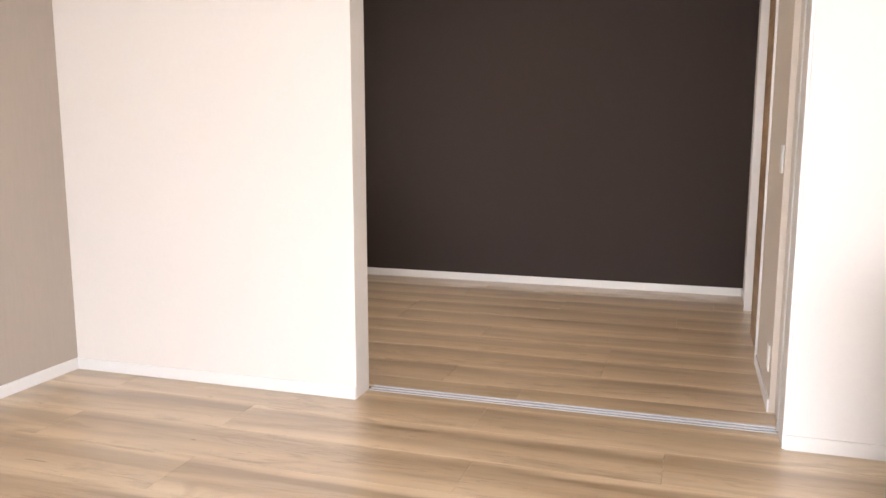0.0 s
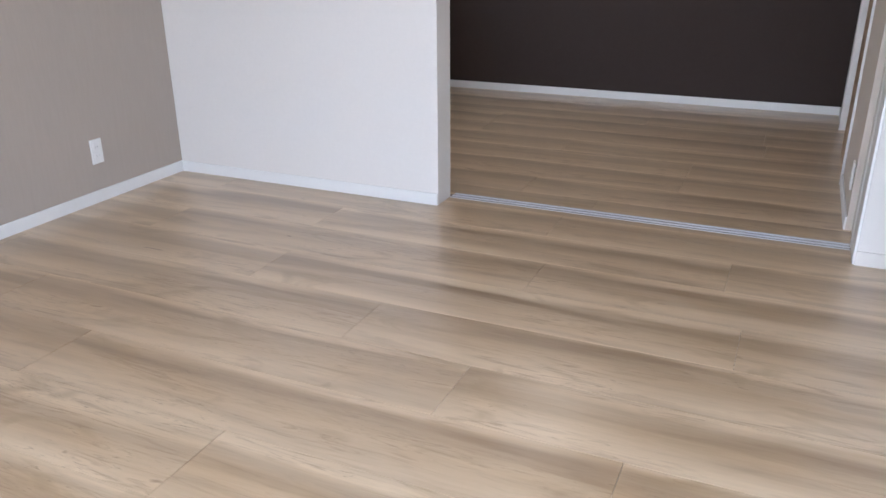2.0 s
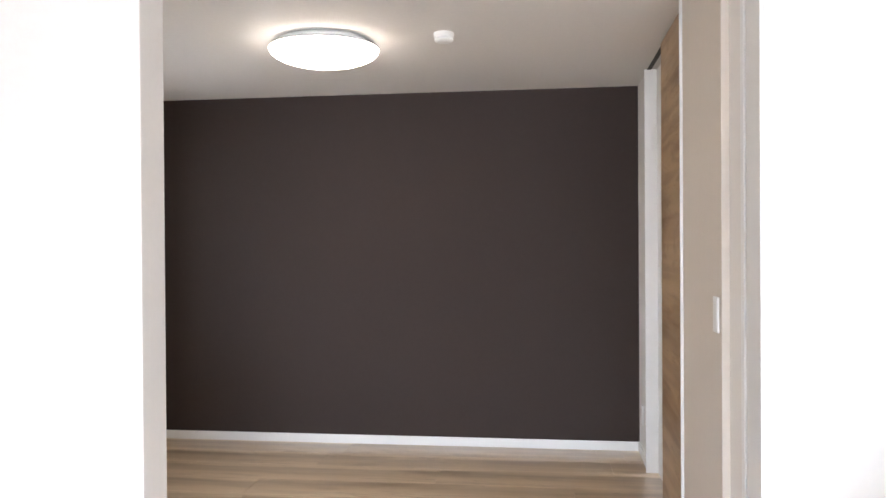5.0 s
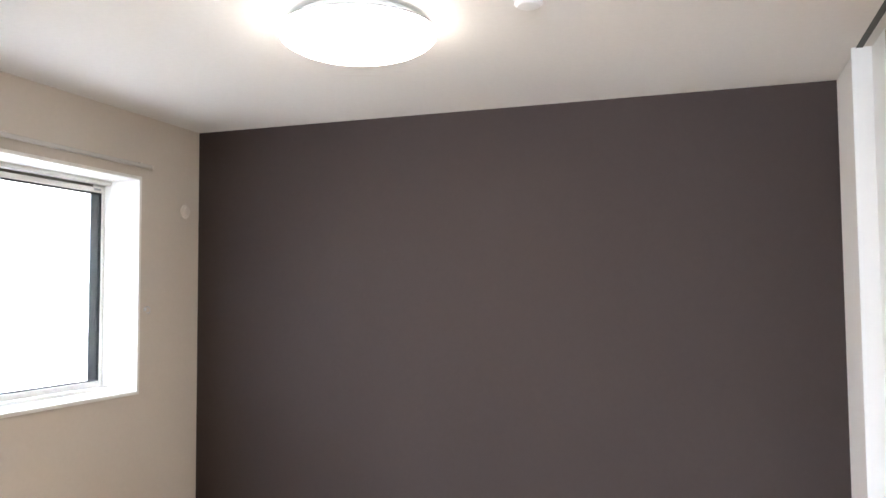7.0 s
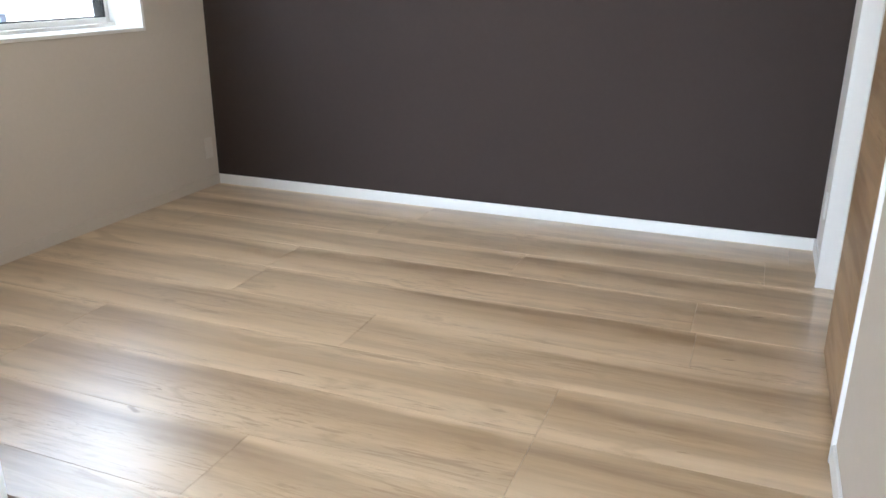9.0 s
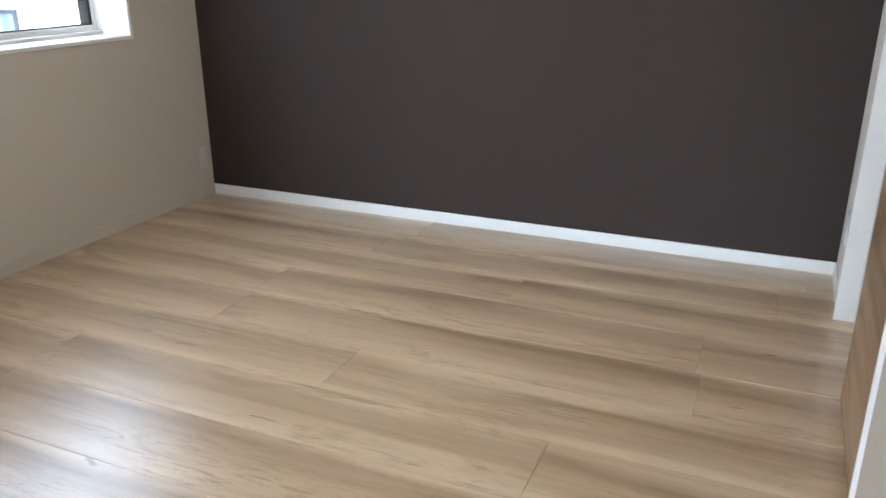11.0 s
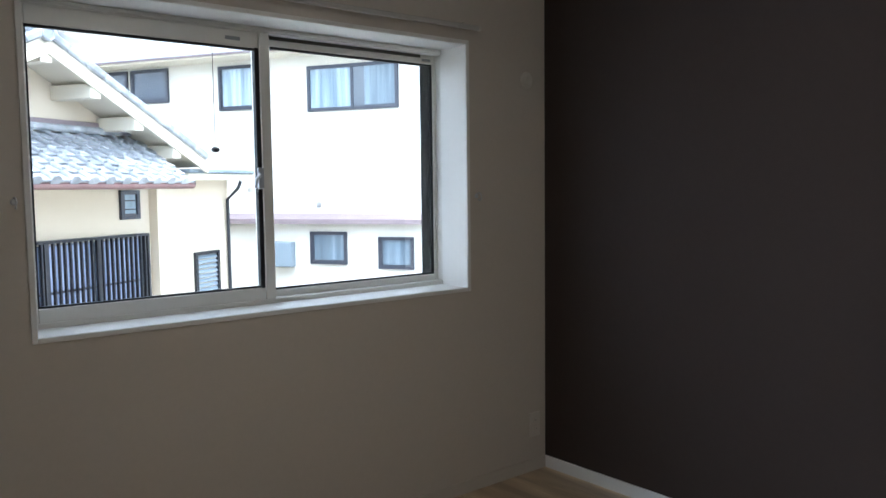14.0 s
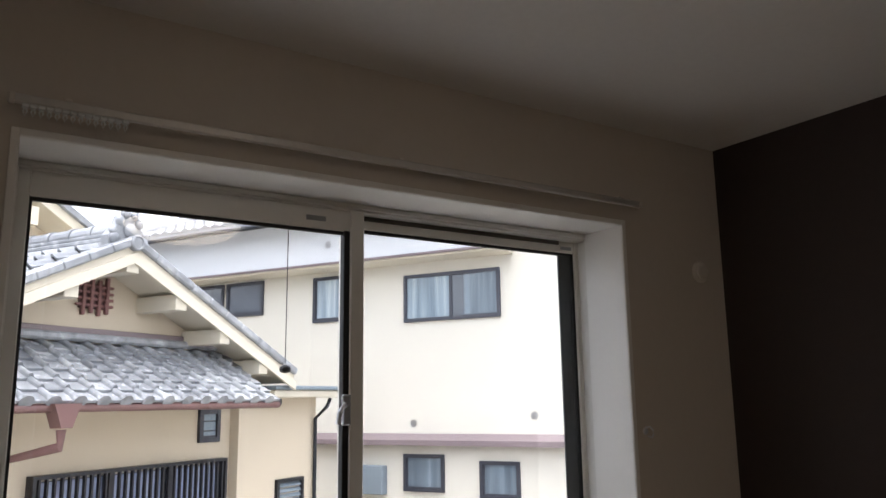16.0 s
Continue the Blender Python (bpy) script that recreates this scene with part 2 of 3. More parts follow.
TILE = tile_glaze("grey_glazed_roof_tile")
COPPER = plain("red_brown_gutter", (0.15, 0.078, 0.073), 0.5, vary=0.1)
MAUVE = plain("mauve_metal_flashing", (0.19, 0.15, 0.16), 0.5, vary=0.1)
BRICKRED = plain("red_clay_vent", (0.21, 0.10, 0.095), 0.7, vary=0.1)
def net_curtain(name, dark, mid, light):
    """Net curtain behind glass, with soft upright folds."""
    m, n, l, b = material(name)
    fold = noise_tex(n, l, mapped(n, l, (11, 11, 0.5)), 1.0, 3, 0.5)
    l.new(ramp(n, l, fold, [(0.30, dark), (0.52, mid), (0.72, light)]), b.inputs["Base Color"])
    b.inputs["Roughness"].default_value, b.inputs["Coat Weight"].default_value = 0.6, 0.7
    return m


CURTAIN = net_curtain("net_curtain_behind_glass", (0.13, 0.18, 0.23), (0.24, 0.31, 0.37), (0.40, 0.47, 0.52))
GREYCURTAIN = net_curtain("grey_curtain_behind_glass", (0.07, 0.10, 0.13), (0.11, 0.15, 0.19), (0.18, 0.23, 0.28))
# The sky's reflection in the lattice window is put into this blue.
SKYPANE = net_curtain("sky_reflection_behind_slats", (0.20, 0.24, 0.36), (0.30, 0.35, 0.50), (0.42, 0.48, 0.62))
HOUSE_FRAME = plain("slate_blue_window_frame", (0.046, 0.05, 0.066), 0.45, 0.3)
DIMPANE = plain("dim_window_pane", (0.07, 0.085, 0.11), 0.12, vary=0.1, coat=0.6)
SLATE = plain("blue_grey_shutter", (0.17, 0.21, 0.25), 0.5, vary=0.1)
# Ground is out of view; kept pale so it bounces daylight up to the window.
GROUND = plain("pale_bounce_ground", (0.30, 0.29, 0.275), 0.9, vary=0.15, grain=200, relief=0.6)


# ---- mesh helpers ----
def mesh_of(name, bm, mat):
    me = bpy.data.meshes.new(name)
    bmesh.ops.recalc_face_normals(bm, faces=bm.faces)
    bm.to_mesh(me)
    bm.free()
    me.materials.append(mat)
    return me


def part(name, bm, mat, parent, label=""):
    ob = new(name, mesh_of(name, bm, mat) if isinstance(bm, bmesh.types.BMesh) else bm)
    ob.parent = parent
    return tagged(ob, label)


def thing(name, label, category, m=None, group=""):
    ob = new(name)
    ob.empty_display_size = 0.1
    if m:
        ob.matrix_world = m
    return tagged(ob, label, category, group)


def setting(name, bm, mat, label="", category=""):
    return tagged(new(name, mesh_of(name, bm, mat)), label, category, kind="structure")


def box(x0, x1, y0, y1, z0, z1, bevel=0.0, bm=None, segments=1):
    bm = bm or bmesh.new()
    c = Matrix.LocRotScale(((x0 + x1) / 2, (y0 + y1) / 2, (z0 + z1) / 2), None, (x1 - x0, y1 - y0, z1 - z0))
    made = bmesh.ops.create_cube(bm, size=1, matrix=c)
    if bevel:
        edges = list({e for v in made["verts"] for e in v.link_edges})
        bmesh.ops.bevel(bm, geom=edges, offset=bevel, segments=segments, affect="EDGES", profile=0.5)
    return bm


def lathe(profile, steps=32, bm=None, axis="Z"):
    """A turned solid from (radius, height) pairs."""
    bm = bm or bmesh.new()
    rings = []
    for r, h in profile:
        ring = []
        for k in range(steps):
            a = 2 * math.pi * k / steps
            p = (r * math.cos(a), r * math.sin(a), h)
            if axis == "X":
                p = (h, r * math.cos(a), r * math.sin(a))
            ring.append(bm.verts.new(p))
        rings.append(ring)
    for a, b in zip(rings, rings[1:]):
        for k in range(steps):
            bm.faces.new((a[k], a[(k + 1) % steps], b[(k + 1) % steps], b[k]))
    bm.faces.new(rings[0])
    bm.faces.new(list(reversed(rings[-1])))
    return bm


def prism(points, axis, a, b, bm=None):
    """A solid with the outline 'points' drawn in the two other axes, from a to b along the axis."""
    bm = bm or bmesh.new()

    def at(p, d):
        q = list(p)
        q.insert("xyz".index(axis), d)
        return bm.verts.new(q)

    lo, hi = [at(p, a) for p in points], [at(p, b) for p in points]
    n = len(points)
    for k in range(n):
        bm.faces.new((lo[k], lo[(k + 1) % n], hi[(k + 1) % n], hi[k]))
    bm.faces.new(lo)
    bm.faces.new(list(reversed(hi)))
    return bm


def tube(points, radius, bm=None, sides=10):
    """A round pipe along a few corner points."""
    bm = bm or bmesh.new()
    pts = [Vector(p) for p in points]
    rings = []
    for k, p in enumerate(pts):
        d = (pts[min(k + 1, len(pts) - 1)] - pts[max(k - 1, 0)]).normalized()
        q = d.to_track_quat("Z", "Y")
        rings.append([bm.verts.new(p + q @ Vector((radius * math.cos(2 * math.pi * i / sides), radius * math.sin(2 * math.pi * i / sides), 0))) for i in range(sides)])
    for a, b in zip(rings, rings[1:]):
        for i in range(sides):
            bm.faces.new((a[i], a[(i + 1) % sides], b[(i + 1) % sides], b[i]))
    bm.faces.new(rings[0])
    bm.faces.new(list(reversed(rings[-1])))
    return bm


# ---- plan, in metres ----
XW, XR, XL, XE = -1.528, 1.853, -1.603, 4.60      # window wall, closet wall, living-room side walls
YD, YP, YS, YK = 2.99, 0.152, -4.90, 0.30        # dark wall, back of the partition, south wall, kitchen wall
H = 2.40
WY0, WY1, WZ0, WZ1 = 0.684, 2.474, 0.962, 2.054   # window reveal
FY0, FY1 = 0.690, 2.494                           # window frame, set behind the reveal
CY0, CY1 = 1.15, 2.497                            # closet opening

# ---- walls ----
HOLE = (WY0 - 0.0185, WY1 + 0.0185, WZ0 - 0.0185, WZ1 + 0.0185)
bm = box(-1.763, XW, YP, YD, 0, HOLE[2])
box(-1.763, XW, YP, YD, HOLE[3], H, bm=bm)
box(-1.763, XW, YP, HOLE[0], HOLE[2], HOLE[3], bm=bm)
box(-1.763, XW, HOLE[1], YD, HOLE[2], HOLE[3], bm=bm)
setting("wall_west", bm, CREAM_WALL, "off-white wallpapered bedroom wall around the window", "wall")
setting("wall_north", box(-1.763, 2.7, YD, YD + 0.13, 0, H), DARK_WALL, "dark brown accent wall of the bedroom", "wall")
setting("wall_partition", box(XL, 0, 0, YP, 0, H, 0.002), WHITE_WALL, "white partition wall between living room and bedroom", "wall")
setting("wall_living_west", box(XL - 0.15, XL, YS - 0.15, YP, 0, H), GREIGE_WALL, "greige fibre-textured living room wall", "wall")
setting("wall_pier", box(XR, 2.214, -0.022, 0.40, 0, H, 0.002), WHITE_WALL, "white wall pier beside the sliding-door opening", "wall")
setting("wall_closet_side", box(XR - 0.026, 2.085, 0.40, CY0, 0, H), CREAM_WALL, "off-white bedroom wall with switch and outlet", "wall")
setting("wall_closet_end", box(XR, 2.14, CY1, YD, 0, H, 0.002), WHITE_WALL, "short white wall beside the closet", "wall")
setting("wall_closet_back", box(2.7, 2.8, 0.40, YD + 0.13, 0, H), WHITE_WALL, "plain closet back wall", "wall")
setting("wall_kitchen", box(2.214, XE + 0.15, YK, 0.40, 0, H), GREIGE_WALL, "greige textured kitchen wall with control panels", "wall")
setting("wall_east", box(XE, XE + 0.15, YS - 0.15, YK, 0, H), WHITE_WALL, "plain white living room wall", "wall")
bm = box(XL, 0.4, YS - 0.15, YS, 0, H)
box(2.8, XE, YS - 0.15, YS, 0, H, bm=bm)
box(0.4, 2.8, YS - 0.15, YS, 2.05, H, bm=bm)
setting("wall_south", bm, WHITE_WALL, "white living room wall with a tall window opening", "wall")
setting("ceiling_bedroom", box(-1.763, 2.8, YP, YD + 0.13, H, H + 0.1), CEILING, "white papered bedroom ceiling", "ceiling")
setting("ceiling_living", box(XL - 0.15, XE + 0.15, YS - 0.15, YP, H, H + 0.1), CEILING, "white papered living room ceiling", "ceiling")
setting("ceiling_kitchen", box(2.8, XE + 0.15, YP, 0.40, H, H + 0.1), CEILING, "white papered ceiling", "ceiling")


# ---- baseboards ----
def baseboard(name, x0, x1, y0, y1, mat=TRIM, h=0.06):
    setting(name, box(x0, x1, y0, y1, 0, h, 0.0015), mat, "low white baseboard along the wall", "baseboard")


T = 0.009
baseboard("baseboard_north", XW + T, XR, YD - T, YD)
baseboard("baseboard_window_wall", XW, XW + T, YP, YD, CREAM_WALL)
baseboard("baseboard_partition", XL + T, -0.002, -T, 0)
baseboard("baseboard_living_west", XL, XL + T, YS, 0)
baseboard("baseboard_closet_side", XR - 0.026 - T, XR - 0.026, 0.40, CY0 - 0.012)
baseboard("baseboard_closet_end", XR - T, XR, CY1 + 0.012, YD - T)
baseboard("baseboard_pier", XR - 0.002, 2.214, -0.022 - T, -0.022, WHITE_WALL)
baseboard("baseboard_kitchen", 2.214, XE, YK - T, YK)


# ---- floor ----
floor = setting("floor", box(XL - 0.15, XE + 0.15, YS - 0.15, YD + 0.13, -0.12, -0.012), UNDER, "light oak laminate floor in wide boards", "floor")

# ---- sliding-door track and jambs ----
track = thing("door_track", "flush aluminium double floor track of sliding doors", "door track")
part("track_base", box(0.0, XR - 0.011, 0.140, 0.222, -0.011, -0.003), plain("track_groove", (0.20, 0.21, 0.23), 0.4, 0.5), track)
for y0, y1 in ((0.140, 0.156), (0.172, 0.190), (0.206, 0.222)):
    part("rail", box(0.0, XR - 0.011, y0, y1, -0.003, 0.0015, 0.0008), RAIL, track, "bare aluminium rail")
jamb = thing("door_jamb", "white grooved jamb of the sliding-door opening", "door jamb")
part("jamb_board", box(XR - 0.011, XR, -0.020, 0.136, 0.0, H, 0.0015), TRIM, jamb)
part("jamb_stop", box(XR - 0.011, XR, 0.166, 0.205, 0.0, H, 0.0015), TRIM, jamb)
part("groove", box(XR - 0.003, XR + 0.001, 0.136, 0.166, 0.0, H), SLOT, jamb, "dark door groove")


# ---- window of the bedroom ----
window = tagged(thing("window_1", "white resin sliding window with two sashes, closed", "window"), kind="structure")
R = -1.703
def rim(x0, x1, y0, y1, z0, z1, w, wb, wt, bevel=0.002):
    """A rectangular frame of four butted members."""
    b = box(x0, x1, y0, y0 + w, z0, z1, bevel)
    box(x0, x1, y1 - w, y1, z0, z1, bevel, bm=b)
    box(x0, x1, y0 + w, y1 - w, z0, z0 + wb, bevel, bm=b)
    box(x0, x1, y0 + w, y1 - w, z1 - wt, z1, bevel, bm=b)
    return b


part("casing_sill", box(R, XW + 0.004, WY0 - 0.018, WY1 + 0.018, WZ0 - 0.018, WZ0, 0.001), CASING, window, "white sill board")
part("casing_head", box(R, XW + 0.004, WY0 - 0.018, WY1 + 0.018, WZ1, WZ1 + 0.018, 0.001), CASING, window)
part("casing_side", box(R, XW + 0.004, WY0 - 0.018, WY0, WZ0, WZ1, 0.001), CASING, window)
part("casing_side", box(R, XW + 0.004, WY1, WY1 + 0.018, WZ0, WZ1, 0.001), CASING, window)
part("casing_trim", rim(XW + 0.001, XW + 0.008, WY0 - 0.019, WY1 + 0.019, WZ0 - 0.019, WZ1 + 0.019, 0.0175, 0.0175, 0.0175, 0.0015), CASING, window, "thin white surround")
part("window_frame", rim(R - 0.085, R, FY0 - 0.020, FY1 + 0.016, WZ0 - 0.012, WZ1 + 0.012, 0.028, 0.030, 0.034), SASH, window)
part("guide_rail", box(R - 0.042, R - 0.036, WY0 + 0.02, 1.60, WZ1 - 0.040, WZ1 - 0.02), SASH, window)
part("screen_rail", box(R - 0.004, R + 0.008, WY0 + 0.001, WY1 - 0.001, WZ1 - 0.016, WZ1 - 0.001, 0.002), SASH, window)


def sash(y0, y1, x0, w, wb, wt, label):
    """A sash with stiles w, bottom rail wb and top rail wt wide."""
    s = part("sash", rim(x0 - 0.03, x0, y0, y1, WZ0 + 0.016, WZ1 - 0.02, w, wb, wt, 0.003), SASH, window, label)
    part("gasket", rim(x0 - 0.022, x0 - 0.008, y0 + w - 0.003, y1 - w + 0.003, WZ0 + 0.013 + wb, WZ1 - 0.017 - wt, 0.010, 0.010, 0.012, 0.0), GASKET, s, "black rubber gasket")
    pane = part("pane", box(x0 - 0.017, x0 - 0.013, y0 + w + 0.002, y1 - w - 0.002, WZ0 + 0.018 + wb, WZ1 - 0.024 - wt), GLASS, s, "clear glass pane")
    pane.visible_shadow = False
    return s


inner = sash(FY0 + 0.002, 1.600, R - 0.003, 0.034, 0.050, 0.064, "inner white sash")
outer = sash(1.556, FY1 - 0.004, R - 0.045, 0.026, 0.030, 0.042, "outer white sash")
part("meeting_stile", box(R - 0.004, R + 0.006, 1.556, 1.600, WZ0 + 0.018, WZ1 - 0.022, 0.003), SASH, inner)
part("stile_gasket", box(R - 0.030, R - 0.004, 1.540, 1.556, WZ0 + 0.06, WZ1 - 0.08), GASKET, inner, "black edge strip")
part("label_plate", box(R - 0.003, R - 0.001, 1.42, 1.48, 1.992, 2.006), GREYPLASTIC, inner, "small grey label")
part("label_plate", box(R - 0.045, R - 0.0435, 2.40, 2.45, 2.002, 2.014), GREYPLASTIC, outer, "small grey label")
# Solid strip whose dark colour paints the shade of the head recess.
part("head_recess", box(R - 0.046, R - 0.040, 1.603, 2.39, WZ1 - 0.036, WZ1 - 0.023), plain("recess_shade", (0.12, 0.105, 0.09), 0.6), window, "strip coloured as the shade in the recess above the outer sash")
lock = part("crescent_lock", box(R + 0.006, R + 0.018, 1.530, 1.556, 1.420, 1.505, 0.004), ALU, inner, "metal crescent lock")
part("lock_lever", tube([(R + 0.016, 1.540, 1.475), (R + 0.034, 1.530, 1.478), (R + 0.036, 1.512, 1.455), (R + 0.034, 1.508, 1.425)], 0.007), ALU, lock)
part("screen_stile", box(R - 0.0845, R - 0.0765, 2.414, 2.481, WZ0 + 0.03, WZ1 - 0.05, 0.002), DARK_ALU, window, "dark insect-screen stile")

cord = thing("screen_pull_cord", "thin black pull cord with a round knob hanging in the window", "pull cord")
part("cord", tube([(R - 0.052, 1.387, WZ1 - 0.05), (R - 0.052, 1.387, 1.59)], 0.0013, sides=6), GASKET, cord)
part("knob", lathe([(0.004, 0.012), (0.014, 0.006), (0.016, 0.0), (0.014, -0.007), (0.005, -0.011)], 16), GASKET, cord).location = (R - 0.052, 1.387, 1.575)


# ---- curtain rail ----
rail = thing("curtain_rail", "slim satin curtain rail with bunched clear runners", "curtain rail")
part("rail_channel", box(XW + 0.040, XW + 0.056, 0.65, 2.53, 2.112, 2.132, 0.003), plain("satin_grey_rail", (0.60, 0.58, 0.55), 0.32, 0.35), rail)
for y in (0.65, 2.51):
    part("end_cap", box(XW + 0.038, XW + 0.058, y, y + 0.016, 2.110, 2.134, 0.004), IVORY, rail)
for y in (0.76, 1.59, 2.42):
    part("bracket", box(XW, XW + 0.056, y, y + 0.014, 2.132, 2.138, 0.002), IVORY, rail)
runner = bmesh.new()
box(-0.009, 0.009, -0.007, 0.007, -0.008, 0.0, 0.002, bm=runner)
tube([(0, 0, -0.006), (0, 0.004, -0.016), (0, 0.0, -0.026), (0, -0.004, -0.016), (0, 0, -0.008)], 0.0022, bm=runner, sides=6)
runner_mesh = mesh_of("runner", runner, plain("clear_plastic", (0.72, 0.74, 0.74), 0.25))
for k in range(14):
    part("runner", runner_mesh, None, rail).location = (XW + 0.048, 0.685 + 0.0155 * k, 2.112)


# ---- closet doors ----
def closet_door(y0, y1, x0, label):
    d = thing("closet_door", label, "sliding door", group="closet doors")
    part("door_panel", box(x0, x0 + 0.03, y0, y1, 0.006, H - 0.008, 0.0015), DOOR_OAK, d)
    return d


closet_door(CY0 + 0.004, 1.845, 1.838, "light oak veneer sliding closet door, closed, in the front track")
closet_door(1.776, 2.255, 1.908, "light oak veneer sliding closet door, behind the front one")
casing = thing("closet_casing", "thin white casing of the closet opening", "door casing")
part("casing_board", box(XR - 0.038, 2.085, CY0 - 0.012, CY0, 0, H, 0.0015), TRIM, casing)
part("casing_board", box(XR - 0.020, 2.14, CY1 - 0.012, CY1, 0, H, 0.0015), TRIM, casing)
part("filler_board", box(1.905, 1.935, 2.255, CY1 - 0.012, 0, H - 0.005, 0.0015), TRIM, casing, "white filler board inside the opening")
# No slot is cut; the sheet's dark colour paints the shade inside it.
part("head_slot", box(1.850, 1.874, 1.845, CY1 - 0.012, H - 0.004, H - 0.001), plain("shaded_track", (0.07, 0.066, 0.06), 0.6), casing, "thin sheet coloured as the shade in the head-track slot")


# ---- fixtures ----
lamp = thing("ceiling_light", "round white flush ceiling light, switched on", "ceiling light", pose(0.145, 1.56, H))
part("base_plate", lathe([(0.215, 0.0), (0.23, -0.012), (0.23, -0.035), (0.215, -0.04)], 48), PLASTIC, lamp)
part("rim_ring", lathe([(0.240, -0.030), (0.266, -0.034), (0.270, -0.046), (0.25, -0.050)], 48), GREYPLASTIC, lamp, "thin grey rim")
dome = [(0.276 * math.cos(a), -0.046 - 0.082 * math.sin(a)) for a in (0, 0.2, 0.4, 0.6, 0.8, 1.0, 1.2, 1.4, 1.53)]
shade = part("shade", lathe(dome, 64), LAMP, lamp, "glowing white diffuser")
for p in shade.data.polygons:
    p.use_smooth = True

alarm = thing("smoke_alarm", "small round white smoke alarm on the ceiling", "smoke alarm", pose(0.76, 1.51, H))
part("base", lathe([(0.050, 0.0), (0.050, -0.018), (0.047, -0.022)], 32), PLASTIC, alarm)
part("cover", lathe([(0.044, -0.022), (0.046, -0.036), (0.036, -0.044), (0.012, -0.047)], 32), PLASTIC, alarm)


def plate(name, label, category, m, w, h, holes, group="", cover=PLASTIC):
    """A wall plate that faces +x of its own pose, with its inserts."""
    t = thing(name, label, category, m, group)
    part("cover_plate", box(0, 0.008, -w / 2, w / 2, -h / 2, h / 2, 0.0025, segments=2), cover, t)
    for (y, z, ww, hh, mat, nm) in holes:
        part(nm, box(0.007, 0.0095, y - ww / 2, y + ww / 2, z - hh / 2, z + hh / 2, 0.0008), mat, t)
    return t


SOCKETS = [(0, 0.022, 0.042, 0.036, PLASTIC, "socket"), (0, -0.022, 0.042, 0.036, PLASTIC, "socket"),
           (-0.006, 0.022, 0.003, 0.010, SLOT, "pin_hole"), (0.006, 0.022, 0.003, 0.010, SLOT, "pin_hole"),
           (-0.006, -0.022, 0.003, 0.010, SLOT, "pin_hole"), (0.006, -0.022, 0.003, 0.010, SLOT, "pin_hole")]
outlet = plate("wall_outlet", "white double wall outlet on the greige wall", "outlet", pose(XL, -0.585, 0.255), 0.07, 0.122, SOCKETS, "wall outlets")
plate("wall_outlet", "ivory double wall outlet by the window wall corner", "outlet", pose(XW, 2.91, 0.235), 0.07, 0.122, [(y, z, w, h, IVORY if mt == PLASTIC else mt, nm) for y, z, w, h, mt, nm in SOCKETS], "wall outlets", IVORY)
tagged(copy_thing(outlet, pose(XR - 0.026, 0.51, 0.226, 0, 0, 180)), "white double wall outlet below the light switch")
tagged(copy_thing(outlet, pose(XR, 2.79, 0.28, 0, 0, 180)), "white double wall outlet beside the dark wall")
plate("light_switch", "white rocker light switch on the bedroom wall", "switch", pose(XR - 0.026, 0.47, 1.125, 0, 0, 180), 0.07, 0.122,
      [(0, 0, 0.046, 0.092, PLASTIC, "rocker"), (0, 0.034, 0.010, 0.004, GREYPLASTIC, "lamp_mark")])


def tieback(y, z):
    t = thing("curtain_hook", "small metal curtain tieback hook on the wall", "hook", pose(XW, y, z), "curtain hooks")
    part("rosette", lathe([(0.011, 0.0), (0.011, 0.003), (0.007, 0.006)], 16, axis="X"), ALU, t)
    part("hook", tube([(0.004, 0, 0.012), (0.022, 0, 0.014), (0.034, 0, 0.004), (0.034, 0, -0.012), (0.026, 0, -0.020), (0.012, 0, -0.016)], 0.003, sides=8), ALU, t)


tieback(2.536, 1.378)
tieback(0.636, 1.39)
cap = thing("duct_cap", "round off-white air-conditioner sleeve cap on the wall", "duct cap", pose(XW, 2.862, 1.925))
part("flange", lathe([(0.040, 0.0), (0.040, 0.004), (0.034, 0.009), (0.028, 0.010)], 32, axis="X"), IVORY, cap)
part("lid", lathe([(0.027, 0.009), (0.027, 0.016), (0.020, 0.019)], 32, axis="X"), IVORY, cap)


# ---- control panels on the kitchen wall ----
def panel(name, label, category, x0, z0, w, h, screen, buttons):
    t = thing(name, label, category, pose(x0, YK, z0))
    part("housing", box(0, w, -0.028, 0, 0, h, 0.004, segments=2), PLASTIC, t)
    part("screen", box(screen[0], screen[1], -0.0295, -0.027, screen[2], screen[3], 0.001), SCREEN, t, "black glass screen")
    for bx, bz, bw, bh in buttons:
        part("button", box(bx, bx + bw, -0.0292, -0.027, bz, bz + bh, 0.0006), GREYPLASTIC, t)
    return t


panel("intercom_monitor", "white video intercom monitor with a black screen", "intercom", 2.410, 1.404, 0.20, 0.209, (0.016, 0.150, 0.137, 0.203),
      [(0.014, 0.106, 0.014, 0.014), (0.065, 0.066, 0.028, 0.004), (0.032, 0.028, 0.006, 0.006), (0.041, 0.028, 0.006, 0.006), (0.115, 0.028, 0.006, 0.006)])
panel("bath_controller", "white bath heater control panel with a dark display", "control panel", 2.412, 1.198, 0.20, 0.131, (0.018, 0.150, 0.091, 0.127),
      [(0.062, 0.066, 0.016, 0.006), (0.096, 0.062, 0.014, 0.011), (0.020, 0.020, 0.010, 0.010), (0.046, 0.026, 0.006, 0.004), (0.066, 0.026, 0.005, 0.005), (0.084, 0.018, 0.010, 0.012)])


# ---- kitchen counter ----
counter = thing("kitchen_counter", "white kitchen counter with a glossy end panel", "kitchen counter")
part("worktop", box(1.990, 4.2, -1.80, -0.912, 0.834, 0.874, 0.004, segments=2), COUNTER, counter, "pale worktop")
